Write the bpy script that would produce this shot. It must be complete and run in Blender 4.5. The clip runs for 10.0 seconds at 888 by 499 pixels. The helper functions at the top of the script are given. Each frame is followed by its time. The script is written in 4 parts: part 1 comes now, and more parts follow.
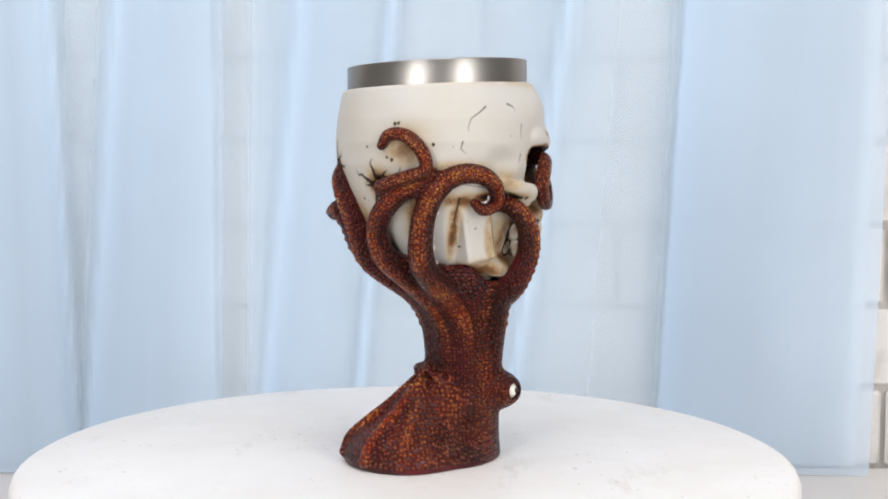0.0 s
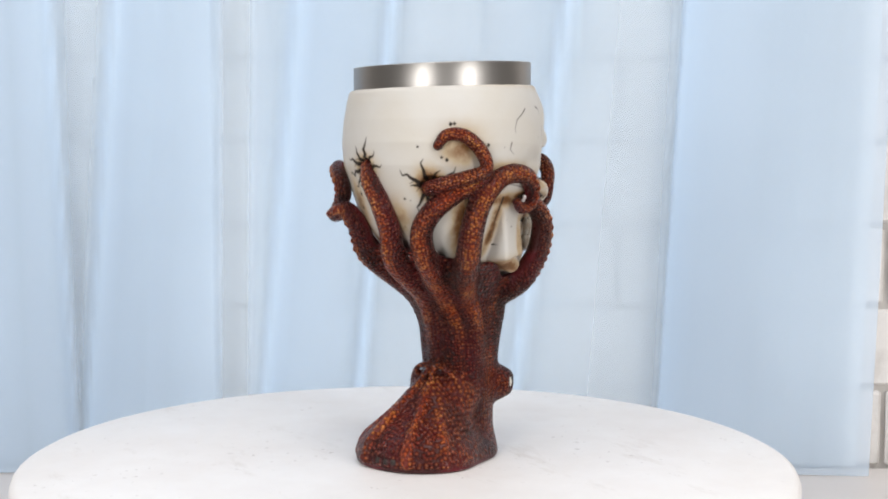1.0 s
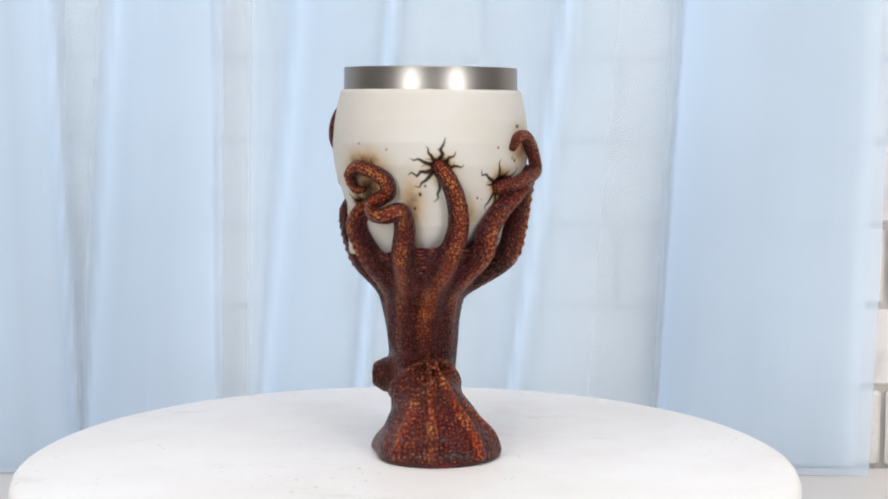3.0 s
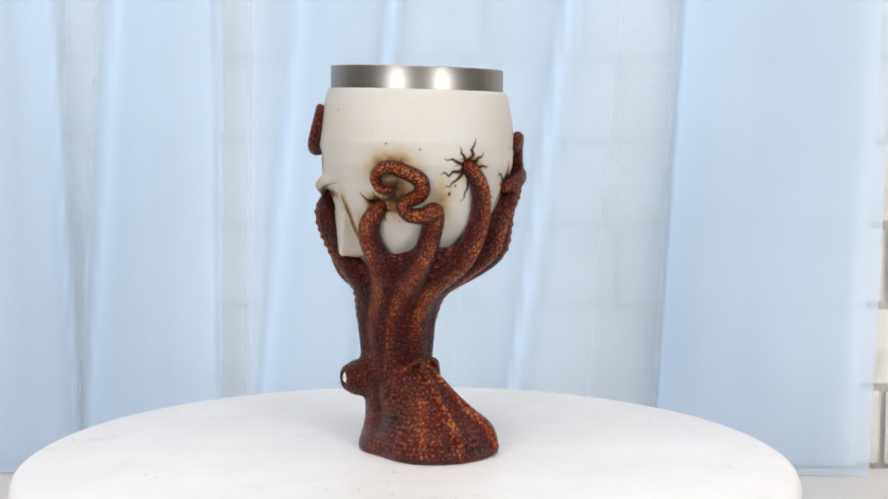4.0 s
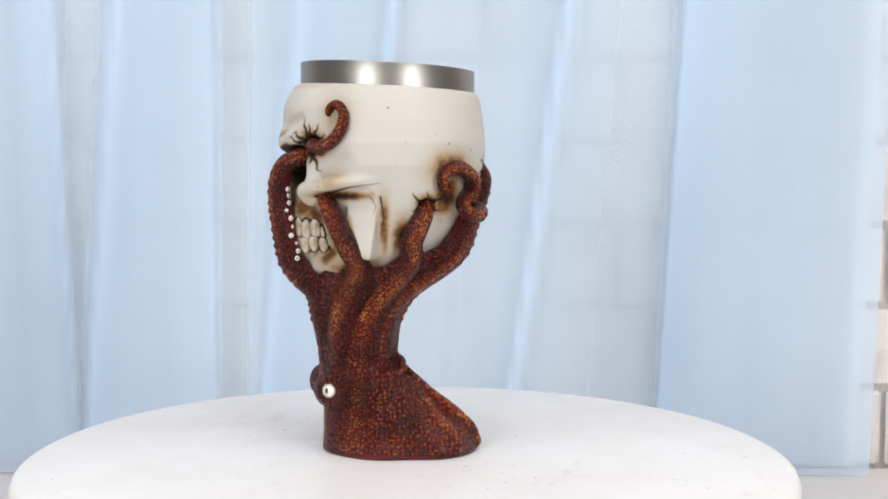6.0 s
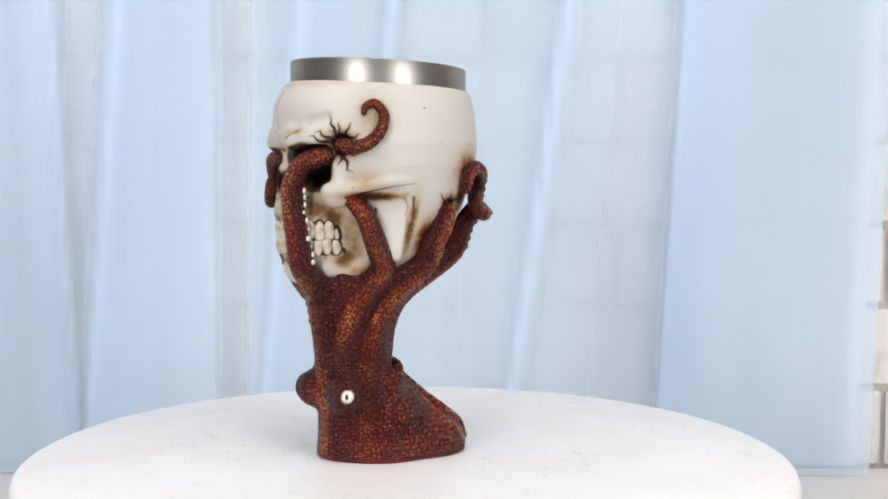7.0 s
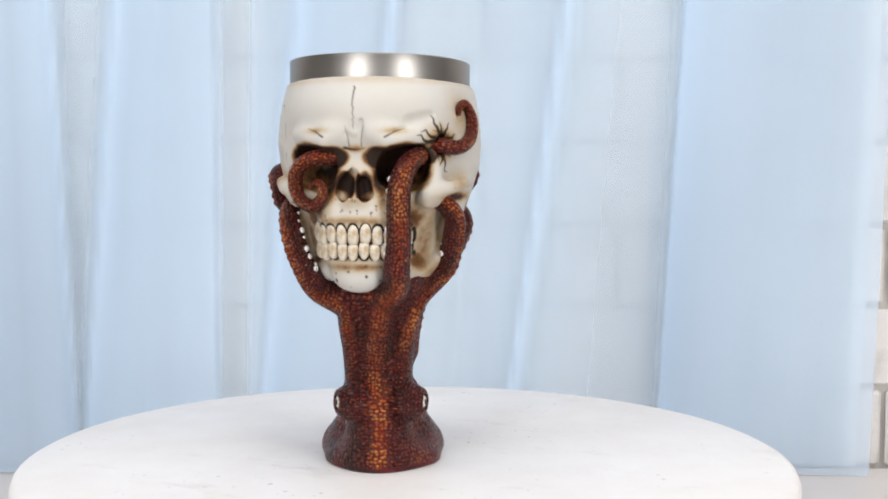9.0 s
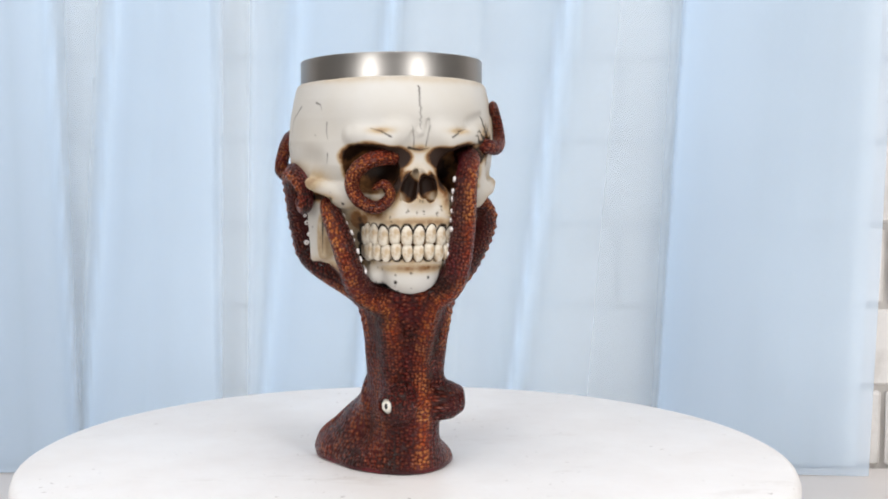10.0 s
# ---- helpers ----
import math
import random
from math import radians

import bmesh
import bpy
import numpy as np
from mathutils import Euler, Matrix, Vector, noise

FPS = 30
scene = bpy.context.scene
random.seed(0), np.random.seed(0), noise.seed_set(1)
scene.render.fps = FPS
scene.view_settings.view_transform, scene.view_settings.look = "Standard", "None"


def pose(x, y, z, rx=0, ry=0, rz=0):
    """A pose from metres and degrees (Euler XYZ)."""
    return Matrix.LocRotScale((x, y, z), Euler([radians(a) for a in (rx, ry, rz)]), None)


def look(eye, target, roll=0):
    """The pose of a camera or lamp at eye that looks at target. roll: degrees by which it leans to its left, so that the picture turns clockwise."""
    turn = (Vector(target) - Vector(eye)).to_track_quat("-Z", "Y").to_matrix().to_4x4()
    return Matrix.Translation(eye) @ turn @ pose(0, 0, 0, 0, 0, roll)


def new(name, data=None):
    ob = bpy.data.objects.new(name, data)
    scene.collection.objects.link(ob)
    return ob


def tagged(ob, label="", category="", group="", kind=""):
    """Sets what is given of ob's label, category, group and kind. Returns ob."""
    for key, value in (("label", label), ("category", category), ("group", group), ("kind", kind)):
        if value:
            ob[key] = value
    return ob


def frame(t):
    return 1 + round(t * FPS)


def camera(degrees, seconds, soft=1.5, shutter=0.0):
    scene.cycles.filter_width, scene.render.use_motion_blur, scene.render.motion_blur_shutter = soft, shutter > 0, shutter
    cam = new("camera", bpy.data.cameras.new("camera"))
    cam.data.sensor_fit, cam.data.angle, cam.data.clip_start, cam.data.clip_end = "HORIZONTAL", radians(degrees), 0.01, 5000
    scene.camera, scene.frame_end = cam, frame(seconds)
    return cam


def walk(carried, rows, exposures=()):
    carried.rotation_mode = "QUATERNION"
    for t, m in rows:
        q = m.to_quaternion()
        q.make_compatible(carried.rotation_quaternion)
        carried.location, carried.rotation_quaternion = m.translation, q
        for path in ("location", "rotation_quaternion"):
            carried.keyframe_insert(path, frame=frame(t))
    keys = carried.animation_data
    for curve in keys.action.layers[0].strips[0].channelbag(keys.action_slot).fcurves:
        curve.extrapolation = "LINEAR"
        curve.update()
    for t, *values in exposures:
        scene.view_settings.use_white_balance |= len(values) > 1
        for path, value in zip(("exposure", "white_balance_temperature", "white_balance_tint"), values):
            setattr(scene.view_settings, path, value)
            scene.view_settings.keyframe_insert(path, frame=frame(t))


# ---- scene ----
cam = camera(39.42, 10.0, soft=1.9)
EYE = Vector((0.01637, -0.57487, 0.13623))
VIEW = look(EYE, EYE + Vector((0, math.cos(radians(4.004)), -math.sin(radians(4.004)))), 0.163)
walk(cam, [(0.0, VIEW), (10.0, VIEW)], exposures=[(0.0, 0.0), (10.0, 0.0)])

# ---- light ----
TABLE_Z, FLOOR_Z, CEILING_Z = -0.122, -0.874, 1.75
WALL_Y, CURTAIN_Y = 0.480, 0.466

world = bpy.data.worlds.new("world")
scene.world = world
world.use_nodes = True
world.node_tree.nodes["Background"].inputs[0].default_value = (0.9, 0.95, 1.0, 1)
world.node_tree.nodes["Background"].inputs[1].default_value = 0.3


def area_light(name, eye, target, width, height, watts, colour):
    data = bpy.data.lights.new(name, "AREA")
    data.shape, data.size, data.size_y = "RECTANGLE", width, height
    data.energy, data.color = watts, colour
    ob = new(name, data)
    ob.matrix_world = look(eye, target)
    return ob


area_light("softbox_light", (-0.80, -1.75, 0.50), (0, 0.2, 0.06), 0.26, 1.0, 18, (1.0, 0.98, 0.96))
area_light("softbox_light", (1.10, -1.60, 0.50), (0, 0.2, 0.06), 0.30, 1.0, 18.5, (1.0, 0.98, 0.96))
# unseen overhead panel, added as soft fill and tilted towards the curtain
area_light("added_overhead_light", (0.0, -0.42, 1.66), (0, 0.16, 0), 2.2, 1.3, 33.5, (1.0, 0.985, 0.975))

# ---- materials ----


class Nodes:
    """Short words for building a node material."""

    def __init__(self, name, roughness=0.5, metallic=0.0):
        self.mat = bpy.data.materials.new(name)
        self.mat.use_nodes = True
        self.tree = self.mat.node_tree
        self.bsdf = self.tree.nodes["Principled BSDF"]
        self.bsdf.inputs["Roughness"].default_value = roughness
        self.bsdf.inputs["Metallic"].default_value = metallic
        self.out = self.tree.nodes["Material Output"]
        self.coords = None

    def add(self, kind):
        return self.tree.nodes.new(kind)

    def link(self, a, b):
        self.tree.links.new(a, b)

    def place(self):
        if self.coords is None:
            self.coords = self.add("ShaderNodeTexCoord").outputs["Object"]
        return self.coords

    def stretch(self, sx, sy, sz):
        m = self.add("ShaderNodeMapping")
        m.inputs["Scale"].default_value = (sx, sy, sz)
        self.link(self.place(), m.inputs["Vector"])
        return m.outputs["Vector"]

    def noise(self, scale, detail=3, rough=0.55, vector=None):
        n = self.add("ShaderNodeTexNoise")
        n.inputs["Scale"].default_value, n.inputs["Detail"].default_value = scale, detail
        n.inputs["Roughness"].default_value = rough
        self.link(vector or self.place(), n.inputs["Vector"])
        return n.outputs["Fac"]

    def attribute(self, name):
        n = self.add("ShaderNodeAttribute")
        n.attribute_name = name
        return n.outputs["Fac"]

    def ramp(self, value, stops):
        r = self.add("ShaderNodeValToRGB")
        while len(r.color_ramp.elements) < len(stops):
            r.color_ramp.elements.new(0.5)
        for e, (at, c) in zip(r.color_ramp.elements, stops):
            e.position = at
            e.color = (*c, 1) if isinstance(c, tuple) else (c, c, c, 1)
        self.link(value, r.inputs[0])
        return r.outputs[0]

    def mix(self, fac, a, b, blend="MIX"):
        m = self.add("ShaderNodeMix")
        m.data_type, m.blend_type = "RGBA", blend
        for socket, v in ((m.inputs[0], fac), (m.inputs[6], a), (m.inputs[7], b)):
            if isinstance(v, (int, float)):
                socket.default_value = v
            elif isinstance(v, tuple):
                socket.default_value = (*v, 1)
            else:
                self.link(v, socket)
        return m.outputs[2]

    def sums(self, op, a, b, clamp=False):
        m = self.add("ShaderNodeMath")
        m.operation, m.use_clamp = op, clamp
        for socket, v in zip(m.inputs, (a, b)):
            if isinstance(v, (int, float)):
                socket.default_value = v
            else:
                self.link(v, socket)
        return m.outputs[0]

    def colour(self, c):
        s = self.bsdf.inputs["Base Color"]
        if isinstance(c, tuple):
            s.default_value = (*c, 1)
        else:
            self.link(c, s)

    def rough(self, value):
        self.link(value, self.bsdf.inputs["Roughness"])

    def bump(self, height, strength, distance):
        b = self.add("ShaderNodeBump")
        b.inputs["Strength"].default_value, b.inputs["Distance"].default_value = strength, distance
        self.link(height, b.inputs["Height"])
        self.link(b.outputs[0], self.bsdf.inputs["Normal"])


def octopus_material():
    """Dark resin with scales: dark grooves, crimson and brown scales, gold brushed over the backs."""
    n = Nodes("painted_octopus_resin", 0.45)
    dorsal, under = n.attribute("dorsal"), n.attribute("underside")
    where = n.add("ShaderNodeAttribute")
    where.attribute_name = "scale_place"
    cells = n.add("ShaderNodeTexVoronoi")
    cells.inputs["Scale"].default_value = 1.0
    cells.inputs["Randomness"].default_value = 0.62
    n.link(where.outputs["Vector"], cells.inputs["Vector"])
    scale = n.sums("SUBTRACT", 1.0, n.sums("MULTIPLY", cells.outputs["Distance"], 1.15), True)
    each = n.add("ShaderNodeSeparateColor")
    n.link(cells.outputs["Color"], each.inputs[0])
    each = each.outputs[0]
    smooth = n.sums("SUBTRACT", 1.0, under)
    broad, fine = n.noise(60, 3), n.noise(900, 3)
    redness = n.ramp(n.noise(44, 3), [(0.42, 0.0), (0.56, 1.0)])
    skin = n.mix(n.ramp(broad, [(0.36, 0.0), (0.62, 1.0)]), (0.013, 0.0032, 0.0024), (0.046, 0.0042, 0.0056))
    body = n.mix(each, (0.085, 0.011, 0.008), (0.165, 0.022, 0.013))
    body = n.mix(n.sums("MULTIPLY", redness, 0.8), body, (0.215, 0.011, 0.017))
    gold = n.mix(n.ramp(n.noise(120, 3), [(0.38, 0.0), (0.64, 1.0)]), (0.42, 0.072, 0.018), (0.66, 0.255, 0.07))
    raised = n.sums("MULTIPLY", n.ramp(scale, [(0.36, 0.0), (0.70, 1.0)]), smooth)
    tip_glint = n.sums("MULTIPLY", n.ramp(scale, [(0.60, 0.0), (0.90, 1.0)]), smooth)
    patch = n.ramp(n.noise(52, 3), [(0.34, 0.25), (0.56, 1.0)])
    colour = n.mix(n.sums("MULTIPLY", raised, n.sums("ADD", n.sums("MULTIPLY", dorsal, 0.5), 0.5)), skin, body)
    colour = n.mix(n.sums("MULTIPLY", n.sums("MULTIPLY", dorsal, patch), 0.5), colour, (0.215, 0.027, 0.011))
    # pinkish scale ends, with their glints painted into the colour
    colour = n.mix(n.sums("MULTIPLY", n.sums("MULTIPLY", tip_glint, 0.6), each), colour, (0.42, 0.17, 0.105))
    colour = n.mix(n.sums("MULTIPLY", n.sums("MULTIPLY", raised, dorsal), patch, True), colour, gold)
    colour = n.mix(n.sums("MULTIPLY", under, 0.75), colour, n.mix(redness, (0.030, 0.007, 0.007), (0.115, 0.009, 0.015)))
    n.colour(colour)
    n.rough(n.ramp(fine, [(0.3, 0.24), (0.7, 0.38)]))
    n.bsdf.inputs["Specular IOR Level"].default_value = 0.27
    n.bump(n.sums("ADD", n.sums("MULTIPLY", n.ramp(scale, [(0.25, 0.0), (0.85, 1.0)]), smooth), n.sums("MULTIPLY", fine, 0.12)), 1.0, 0.0018)
    return n.mat


def skull_material():
    n = Nodes("ivory_resin", 0.55)
    n.bsdf.inputs["Specular IOR Level"].default_value = 0.25
    # brown staining, cracks and recess shade, all put into the bone colour
    stain_shade, crack_shade = n.attribute("stain_shade"), n.attribute("crack_shade")
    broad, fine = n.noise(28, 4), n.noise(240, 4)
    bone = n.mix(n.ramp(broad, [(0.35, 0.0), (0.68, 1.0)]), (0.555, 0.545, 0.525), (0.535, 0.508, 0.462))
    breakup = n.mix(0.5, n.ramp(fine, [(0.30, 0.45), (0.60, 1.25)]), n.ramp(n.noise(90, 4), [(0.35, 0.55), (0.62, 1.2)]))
    depth = n.sums("MULTIPLY", stain_shade, breakup, True)
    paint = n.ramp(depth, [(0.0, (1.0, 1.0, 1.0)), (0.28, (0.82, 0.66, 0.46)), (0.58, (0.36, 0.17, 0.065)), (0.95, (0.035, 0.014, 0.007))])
    n.colour(n.mix(crack_shade, n.mix(1.0, bone, paint, "MULTIPLY"), (0.014, 0.008, 0.005)))
    n.rough(n.ramp(fine, [(0.3, 0.46), (0.7, 0.62)]))
    n.bump(n.noise(600, 3), 0.12, 0.0004)
    return n.mat


def tooth_material():
    n = Nodes("tooth_ivory", 0.45)
    n.colour(n.mix(n.ramp(n.noise(300, 3), [(0.42, 0.0), (0.70, 1.0)]), (0.62, 0.57, 0.48), (0.40, 0.27, 0.14)))
    n.bump(n.noise(700, 2), 0.15, 0.0003)
    return n.mat


def plain_material(name, colour, roughness, metallic=0.0, other=None, scale=40):
    n = Nodes(name, roughness, metallic)
    n.colour(n.mix(n.ramp(n.noise(scale, 4), [(0.35, 0.0), (0.65, 1.0)]), colour, other) if other else colour)
    return n.mat


def steel_material():
    n = Nodes("brushed_steel", 0.30, 1.0)
    brushed = n.noise(240, 2, 0.6, n.stretch(0.15, 0.15, 22))
    n.colour(n.mix(brushed, (0.30, 0.288, 0.275), (0.335, 0.32, 0.305)))
    n.rough(n.ramp(brushed, [(0.3, 0.33), (0.7, 0.37)]))
    n.bsdf.inputs["Anisotropic"].default_value = 0.3
    return n.mat


def turntable_material():
    n = Nodes("white_lacquer", 0.42)
    smudge = n.noise(11, 5, 0.65)
    scuff = n.noise(30, 6, 0.75, n.stretch(1.0, 0.35, 1.0))
    speck = n.noise(260, 2, 0.4)
    spread = n.noise(16, 2)
    white = n.mix(n.ramp(smudge, [(0.35, 0.0), (0.75, 1.0)]), (0.80, 0.785, 0.785), (0.72, 0.69, 0.68))
    white = n.mix(n.sums("MULTIPLY", n.ramp(scuff, [(0.58, 0.0), (0.72, 1.0)]), 0.45), white, (0.50, 0.45, 0.41))
    dots = n.sums("MULTIPLY", n.ramp(speck, [(0.695, 0.0), (0.725, 1.0)]), n.ramp(spread, [(0.46, 0.0), (0.56, 1.0)]))
    n.colour(n.mix(n.sums("MULTIPLY", dots, 0.5), white, (0.25, 0.21, 0.19)))
    n.rough(n.ramp(smudge, [(0.3, 0.36), (0.7, 0.52)]))
    n.bump(scuff, 0.04, 0.001)
    return n.mat


def curtain_material(name, clear, tint):
    """Sheer cloth: part of the light goes straight through the weave, the rest is scattered on both sides; it thins out to its edges."""
    n = Nodes(name, 0.8)
    weave = n.noise(900, 2, 0.5, n.stretch(1, 1, 0.12))
    broad = n.noise(5, 3, 0.5, n.stretch(1.0, 1.0, 0.18))
    c = n.mix(n.ramp(broad, [(0.3, 0.0), (0.7, 1.0)]), tint, tuple(v * 0.95 for v in tint))
    c = n.mix(n.sums("MULTIPLY", weave, 0.08), c, (0.9, 0.94, 1.0))
    front, back = n.add("ShaderNodeBsdfDiffuse"), n.add("ShaderNodeBsdfTranslucent")
    n.link(c, front.inputs[0]), n.link(c, back.inputs[0])
    cloth, sheer, hole = n.add("ShaderNodeMixShader"), n.add("ShaderNodeMixShader"), n.add("ShaderNodeBsdfTransparent")
    cloth.inputs[0].default_value = 0.35
    n.link(n.sums("MULTIPLY", n.attribute("cover"), 1 - clear), sheer.inputs[0])
    n.link(front.outputs[0], cloth.inputs[1]), n.link(back.outputs[0], cloth.inputs[2])
    n.link(hole.outputs[0], sheer.inputs[1]), n.link(cloth.outputs[0], sheer.inputs[2])
    n.link(sheer.outputs[0], n.out.inputs[0])
    return n.mat


def brick_material():
    n = Nodes("white_brick", 0.7)
    info = n.add("ShaderNodeObjectInfo").outputs["Random"]
    a = n.mix(info, (0.78, 0.755, 0.73), (0.70, 0.675, 0.65))
    n.colour(n.mix(n.ramp(n.noise(38, 5), [(0.5, 0.0), (0.75, 1.0)]), a, (0.56, 0.53, 0.50)))
    n.bump(n.noise(90, 5), 0.5, 0.003)
    return n.mat


MAT_OCTOPUS, MAT_SKULL, MAT_TOOTH = octopus_material(), skull_material(), tooth_material()
MAT_STEEL, MAT_DISC, MAT_BRICK = steel_material(), turntable_material(), brick_material()
MAT_SHEER = curtain_material("sheer_curtain", 0.27, (0.865, 0.94, 1.0))
MAT_FOLD = curtain_material("folded_curtain", 0.08, (0.672, 0.822, 0.995))
MAT_TABLE = plain_material("table_laminate", (0.74, 0.695, 0.675), 0.5, 0, (0.69, 0.645, 0.62), 9)
MAT_WALL = plain_material("room_plaster", (0.78, 0.78, 0.78), 0.85, 0, (0.74, 0.74, 0.74), 5)
# for the unseen walls; grey limits bounce and darkens the rim's reflections
MAT_REAR = plain_material("grey_plaster", (0.34, 0.33, 0.32), 0.85, 0, (0.30, 0.29, 0.28), 5)
MAT_MORTAR = plain_material("mortar", (0.66, 0.63, 0.60), 0.9, 0, (0.60, 0.57, 0.54), 60)
MAT_FLOOR = plain_material("floor_boards", (0.30, 0.26, 0.22), 0.5, 0, (0.24, 0.20, 0.17), 6)
MAT_EYE = plain_material("eye_white", (0.84, 0.82, 0.76), 0.22, 0, (0.76, 0.72, 0.62), 300)
MAT_BLACK = plain_material("black_paint", (0.012, 0.010, 0.010), 0.3)
MAT_SUCKER = plain_material("sucker_white", (0.80, 0.78, 0.78), 0.3, 0, (0.62, 0.55, 0.54), 500)
MAT_MARK = plain_material("engraved_mark", (0.018, 0.010, 0.008), 0.6)

# ---- helpers of this scene ----


def mesh_of(name, verts, faces, material, smooth=True):
    me = bpy.data.meshes.new(name)
    me.from_pydata([tuple(v) for v in verts], [], [tuple(int(i) for i in f) for f in faces])
    me.materials.append(material)
    if smooth:
        me.polygons.foreach_set("use_smooth", [True] * len(me.polygons))
    me.update()
    return me


def part(name, bm, material, parent, label=""):
    """One mesh object under a thing or a part; bm is a bmesh or a ready mesh."""
    if isinstance(bm, bmesh.types.BMesh):
        me = bpy.data.meshes.new(name)
        bm.to_mesh(me)
        bm.free()
        me.materials.append(material)
        me.polygons.foreach_set("use_smooth", [True] * len(me.polygons))
    else:
        me = bm
    ob = new(name, me)
    ob.parent = parent
    return tagged(ob, label) if label else ob


def box_bm(x0, x1, y0, y1, z0, z1, bevel=0.0, segments=2):
    bm = bmesh.new()
    bmesh.ops.create_cube(bm, size=1, matrix=Matrix.Translation(((x0 + x1) / 2, (y0 + y1) / 2, (z0 + z1) / 2))
                          @ Matrix.Diagonal((x1 - x0, y1 - y0, z1 - z0, 1)))
    if bevel:
        bmesh.ops.bevel(bm, geom=bm.edges[:], offset=bevel, segments=segments, affect="EDGES", profile=0.5)
    return bm


def slab(name, x0, x1, y0, y1, z0, z1, material, bevel=0.0):
    bm = box_bm(x0, x1, y0, y1, z0, z1, bevel)
    me = bpy.data.meshes.new(name)
    bm.to_mesh(me)
    bm.free()
    me.materials.append(material)
    return new(name, me)


def lathe(profile, steps=96):
    """A closed turned body from (radius, height) pairs."""
    verts, faces, k = [], [], len(profile)
    for i in range(steps):
        a = 2 * math.pi * i / steps
        verts += [(r * math.cos(a), r * math.sin(a), z) for r, z in profile]
    for i in range(steps):
        for j in range(k - 1):
            a, b = i * k + j, ((i + 1) % steps) * k + j
            faces.append((a, b, b + 1, a + 1))
    return verts, faces


# ---- room ----
tagged(slab("floor", -2.2, 2.2, -2.6, WALL_Y + 0.1, FLOOR_Z - 0.05, FLOOR_Z, MAT_FLOOR), "brown boarded floor of the room", "floor", kind="structure")
# ceiling, side walls and rear wall are unseen, added to shape bounce and reflections
tagged(slab("ceiling", -2.2, 2.2, -2.6, WALL_Y + 0.1, CEILING_Z, CEILING_Z + 0.05, MAT_WALL), "unseen plain pale ceiling, added to close the room", "ceiling", kind="structure")
tagged(slab("wall_west", -2.25, -2.2, -2.6, WALL_Y + 0.1, FLOOR_Z, CEILING_Z, MAT_REAR), "unseen plain grey side wall, added to close the room", "wall", kind="structure")
tagged(slab("wall_east", 2.2, 2.25, -2.6, WALL_Y + 0.1, FLOOR_Z, CEILING_Z, MAT_REAR), "unseen plain grey side wall, added to close the room", "wall", kind="structure")
tagged(slab("wall_south", -2.25, 2.25, -2.65, -2.6, FLOOR_Z, CEILING_Z, MAT_REAR), "unseen plain grey wall behind the camera, added to close the room", "wall", kind="structure")
wall_north = tagged(slab("wall_north", -2.25, 2.25, WALL_Y + 0.006, WALL_Y + 0.1, FLOOR_Z, CEILING_Z, MAT_MORTAR),
                    "white painted brick wall behind the curtain", "wall", kind="structure")

table = tagged(new("table"), "pale table with a smooth matt top against the brick wall", "table")
table.location = (0, 0, FLOOR_Z)
TOP = TABLE_Z - FLOOR_Z
part("tabletop", box_bm(-0.95, 0.95, -0.42, WALL_Y - 0.014, TOP - 0.03, TOP, 0.003), MAT_TABLE, table)
for lx in (-0.88, 0.88):
    for ly in (-0.36, WALL_Y - 0.08):
        part("leg", box_bm(lx - 0.025, lx + 0.025, ly - 0.025, ly + 0.025, 0, TOP - 0.03, 0.003), MAT_TABLE, table)

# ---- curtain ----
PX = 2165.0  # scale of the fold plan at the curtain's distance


def fold_x(px):
    return (px - 784) / PX + 0.0164


def height_share(z):
    """0 at the upper end of the fold plan, 1 at its lower end."""
    return min(max((0.270 - z) / 0.325, -0.6), 1.25)


curtain = tagged(new("curtain"), "light blue sheer curtain hanging in soft folds before a brick wall", "curtain")
curtain.location = (0, CURTAIN_Y, TABLE_Z + 0.001)
# upper place, lower place, how thick the cloth lies there; peaks colour in fold shadow
COVER = [(-520, -520, 0.85), (-60, -40, 0.85), (20, 40, 0.70), (62, 98, 0.80), (84, 117, 0.95), (98, 124, 0.42), (130, 128, 0.25), (180, 132, 0.30), (203, 143, 1.0),
         (240, 190, 0.85), (320, 290, 0.72), (372, 374, 0.72), (390, 386, 0.50), (402, 394, 0.12), (432, 426, 0.10), (450, 438, 0.45), (500, 450, 0.52), (526, 462, 1.0),
         (560, 500, 0.78), (640, 590, 0.62), (676, 618, 0.55), (692, 632, 1.0), (712, 648, 0.40), (800, 740, 0.38), (850, 800, 0.42), (960, 880, 0.52), (985, 894, 0.62),
         (1000, 905, 1.0), (1030, 930, 0.42), (1100, 1060, 0.30), (1160, 1142, 0.26), (1196, 1165, 0.36), (1211, 1176, 1.0), (1262, 1222, 0.85), (1360, 1330, 0.68),
         (1480, 1450, 0.60), (1562, 1534, 0.66)]
# pleats: upper and lower place, depth, reach to either side in plan units
PLEATS = [(88, 119, 0.010, 10, 22), (203, 143, 0.013, 9, 46), (372, 374, 0.006, 40, 12), (452, 440, 0.006, 10, 30), (526, 462, 0.014, 12, 50), (692, 632, 0.014, 14, 34),
          (850, 800, 0.007, 30, 30), (1000, 905, 0.015, 14, 40), (1211, 1176, 0.016, 8, 44), (1420, 1395, 0.005, 70, 60), (280, 250, 0.004, 40, 40)]


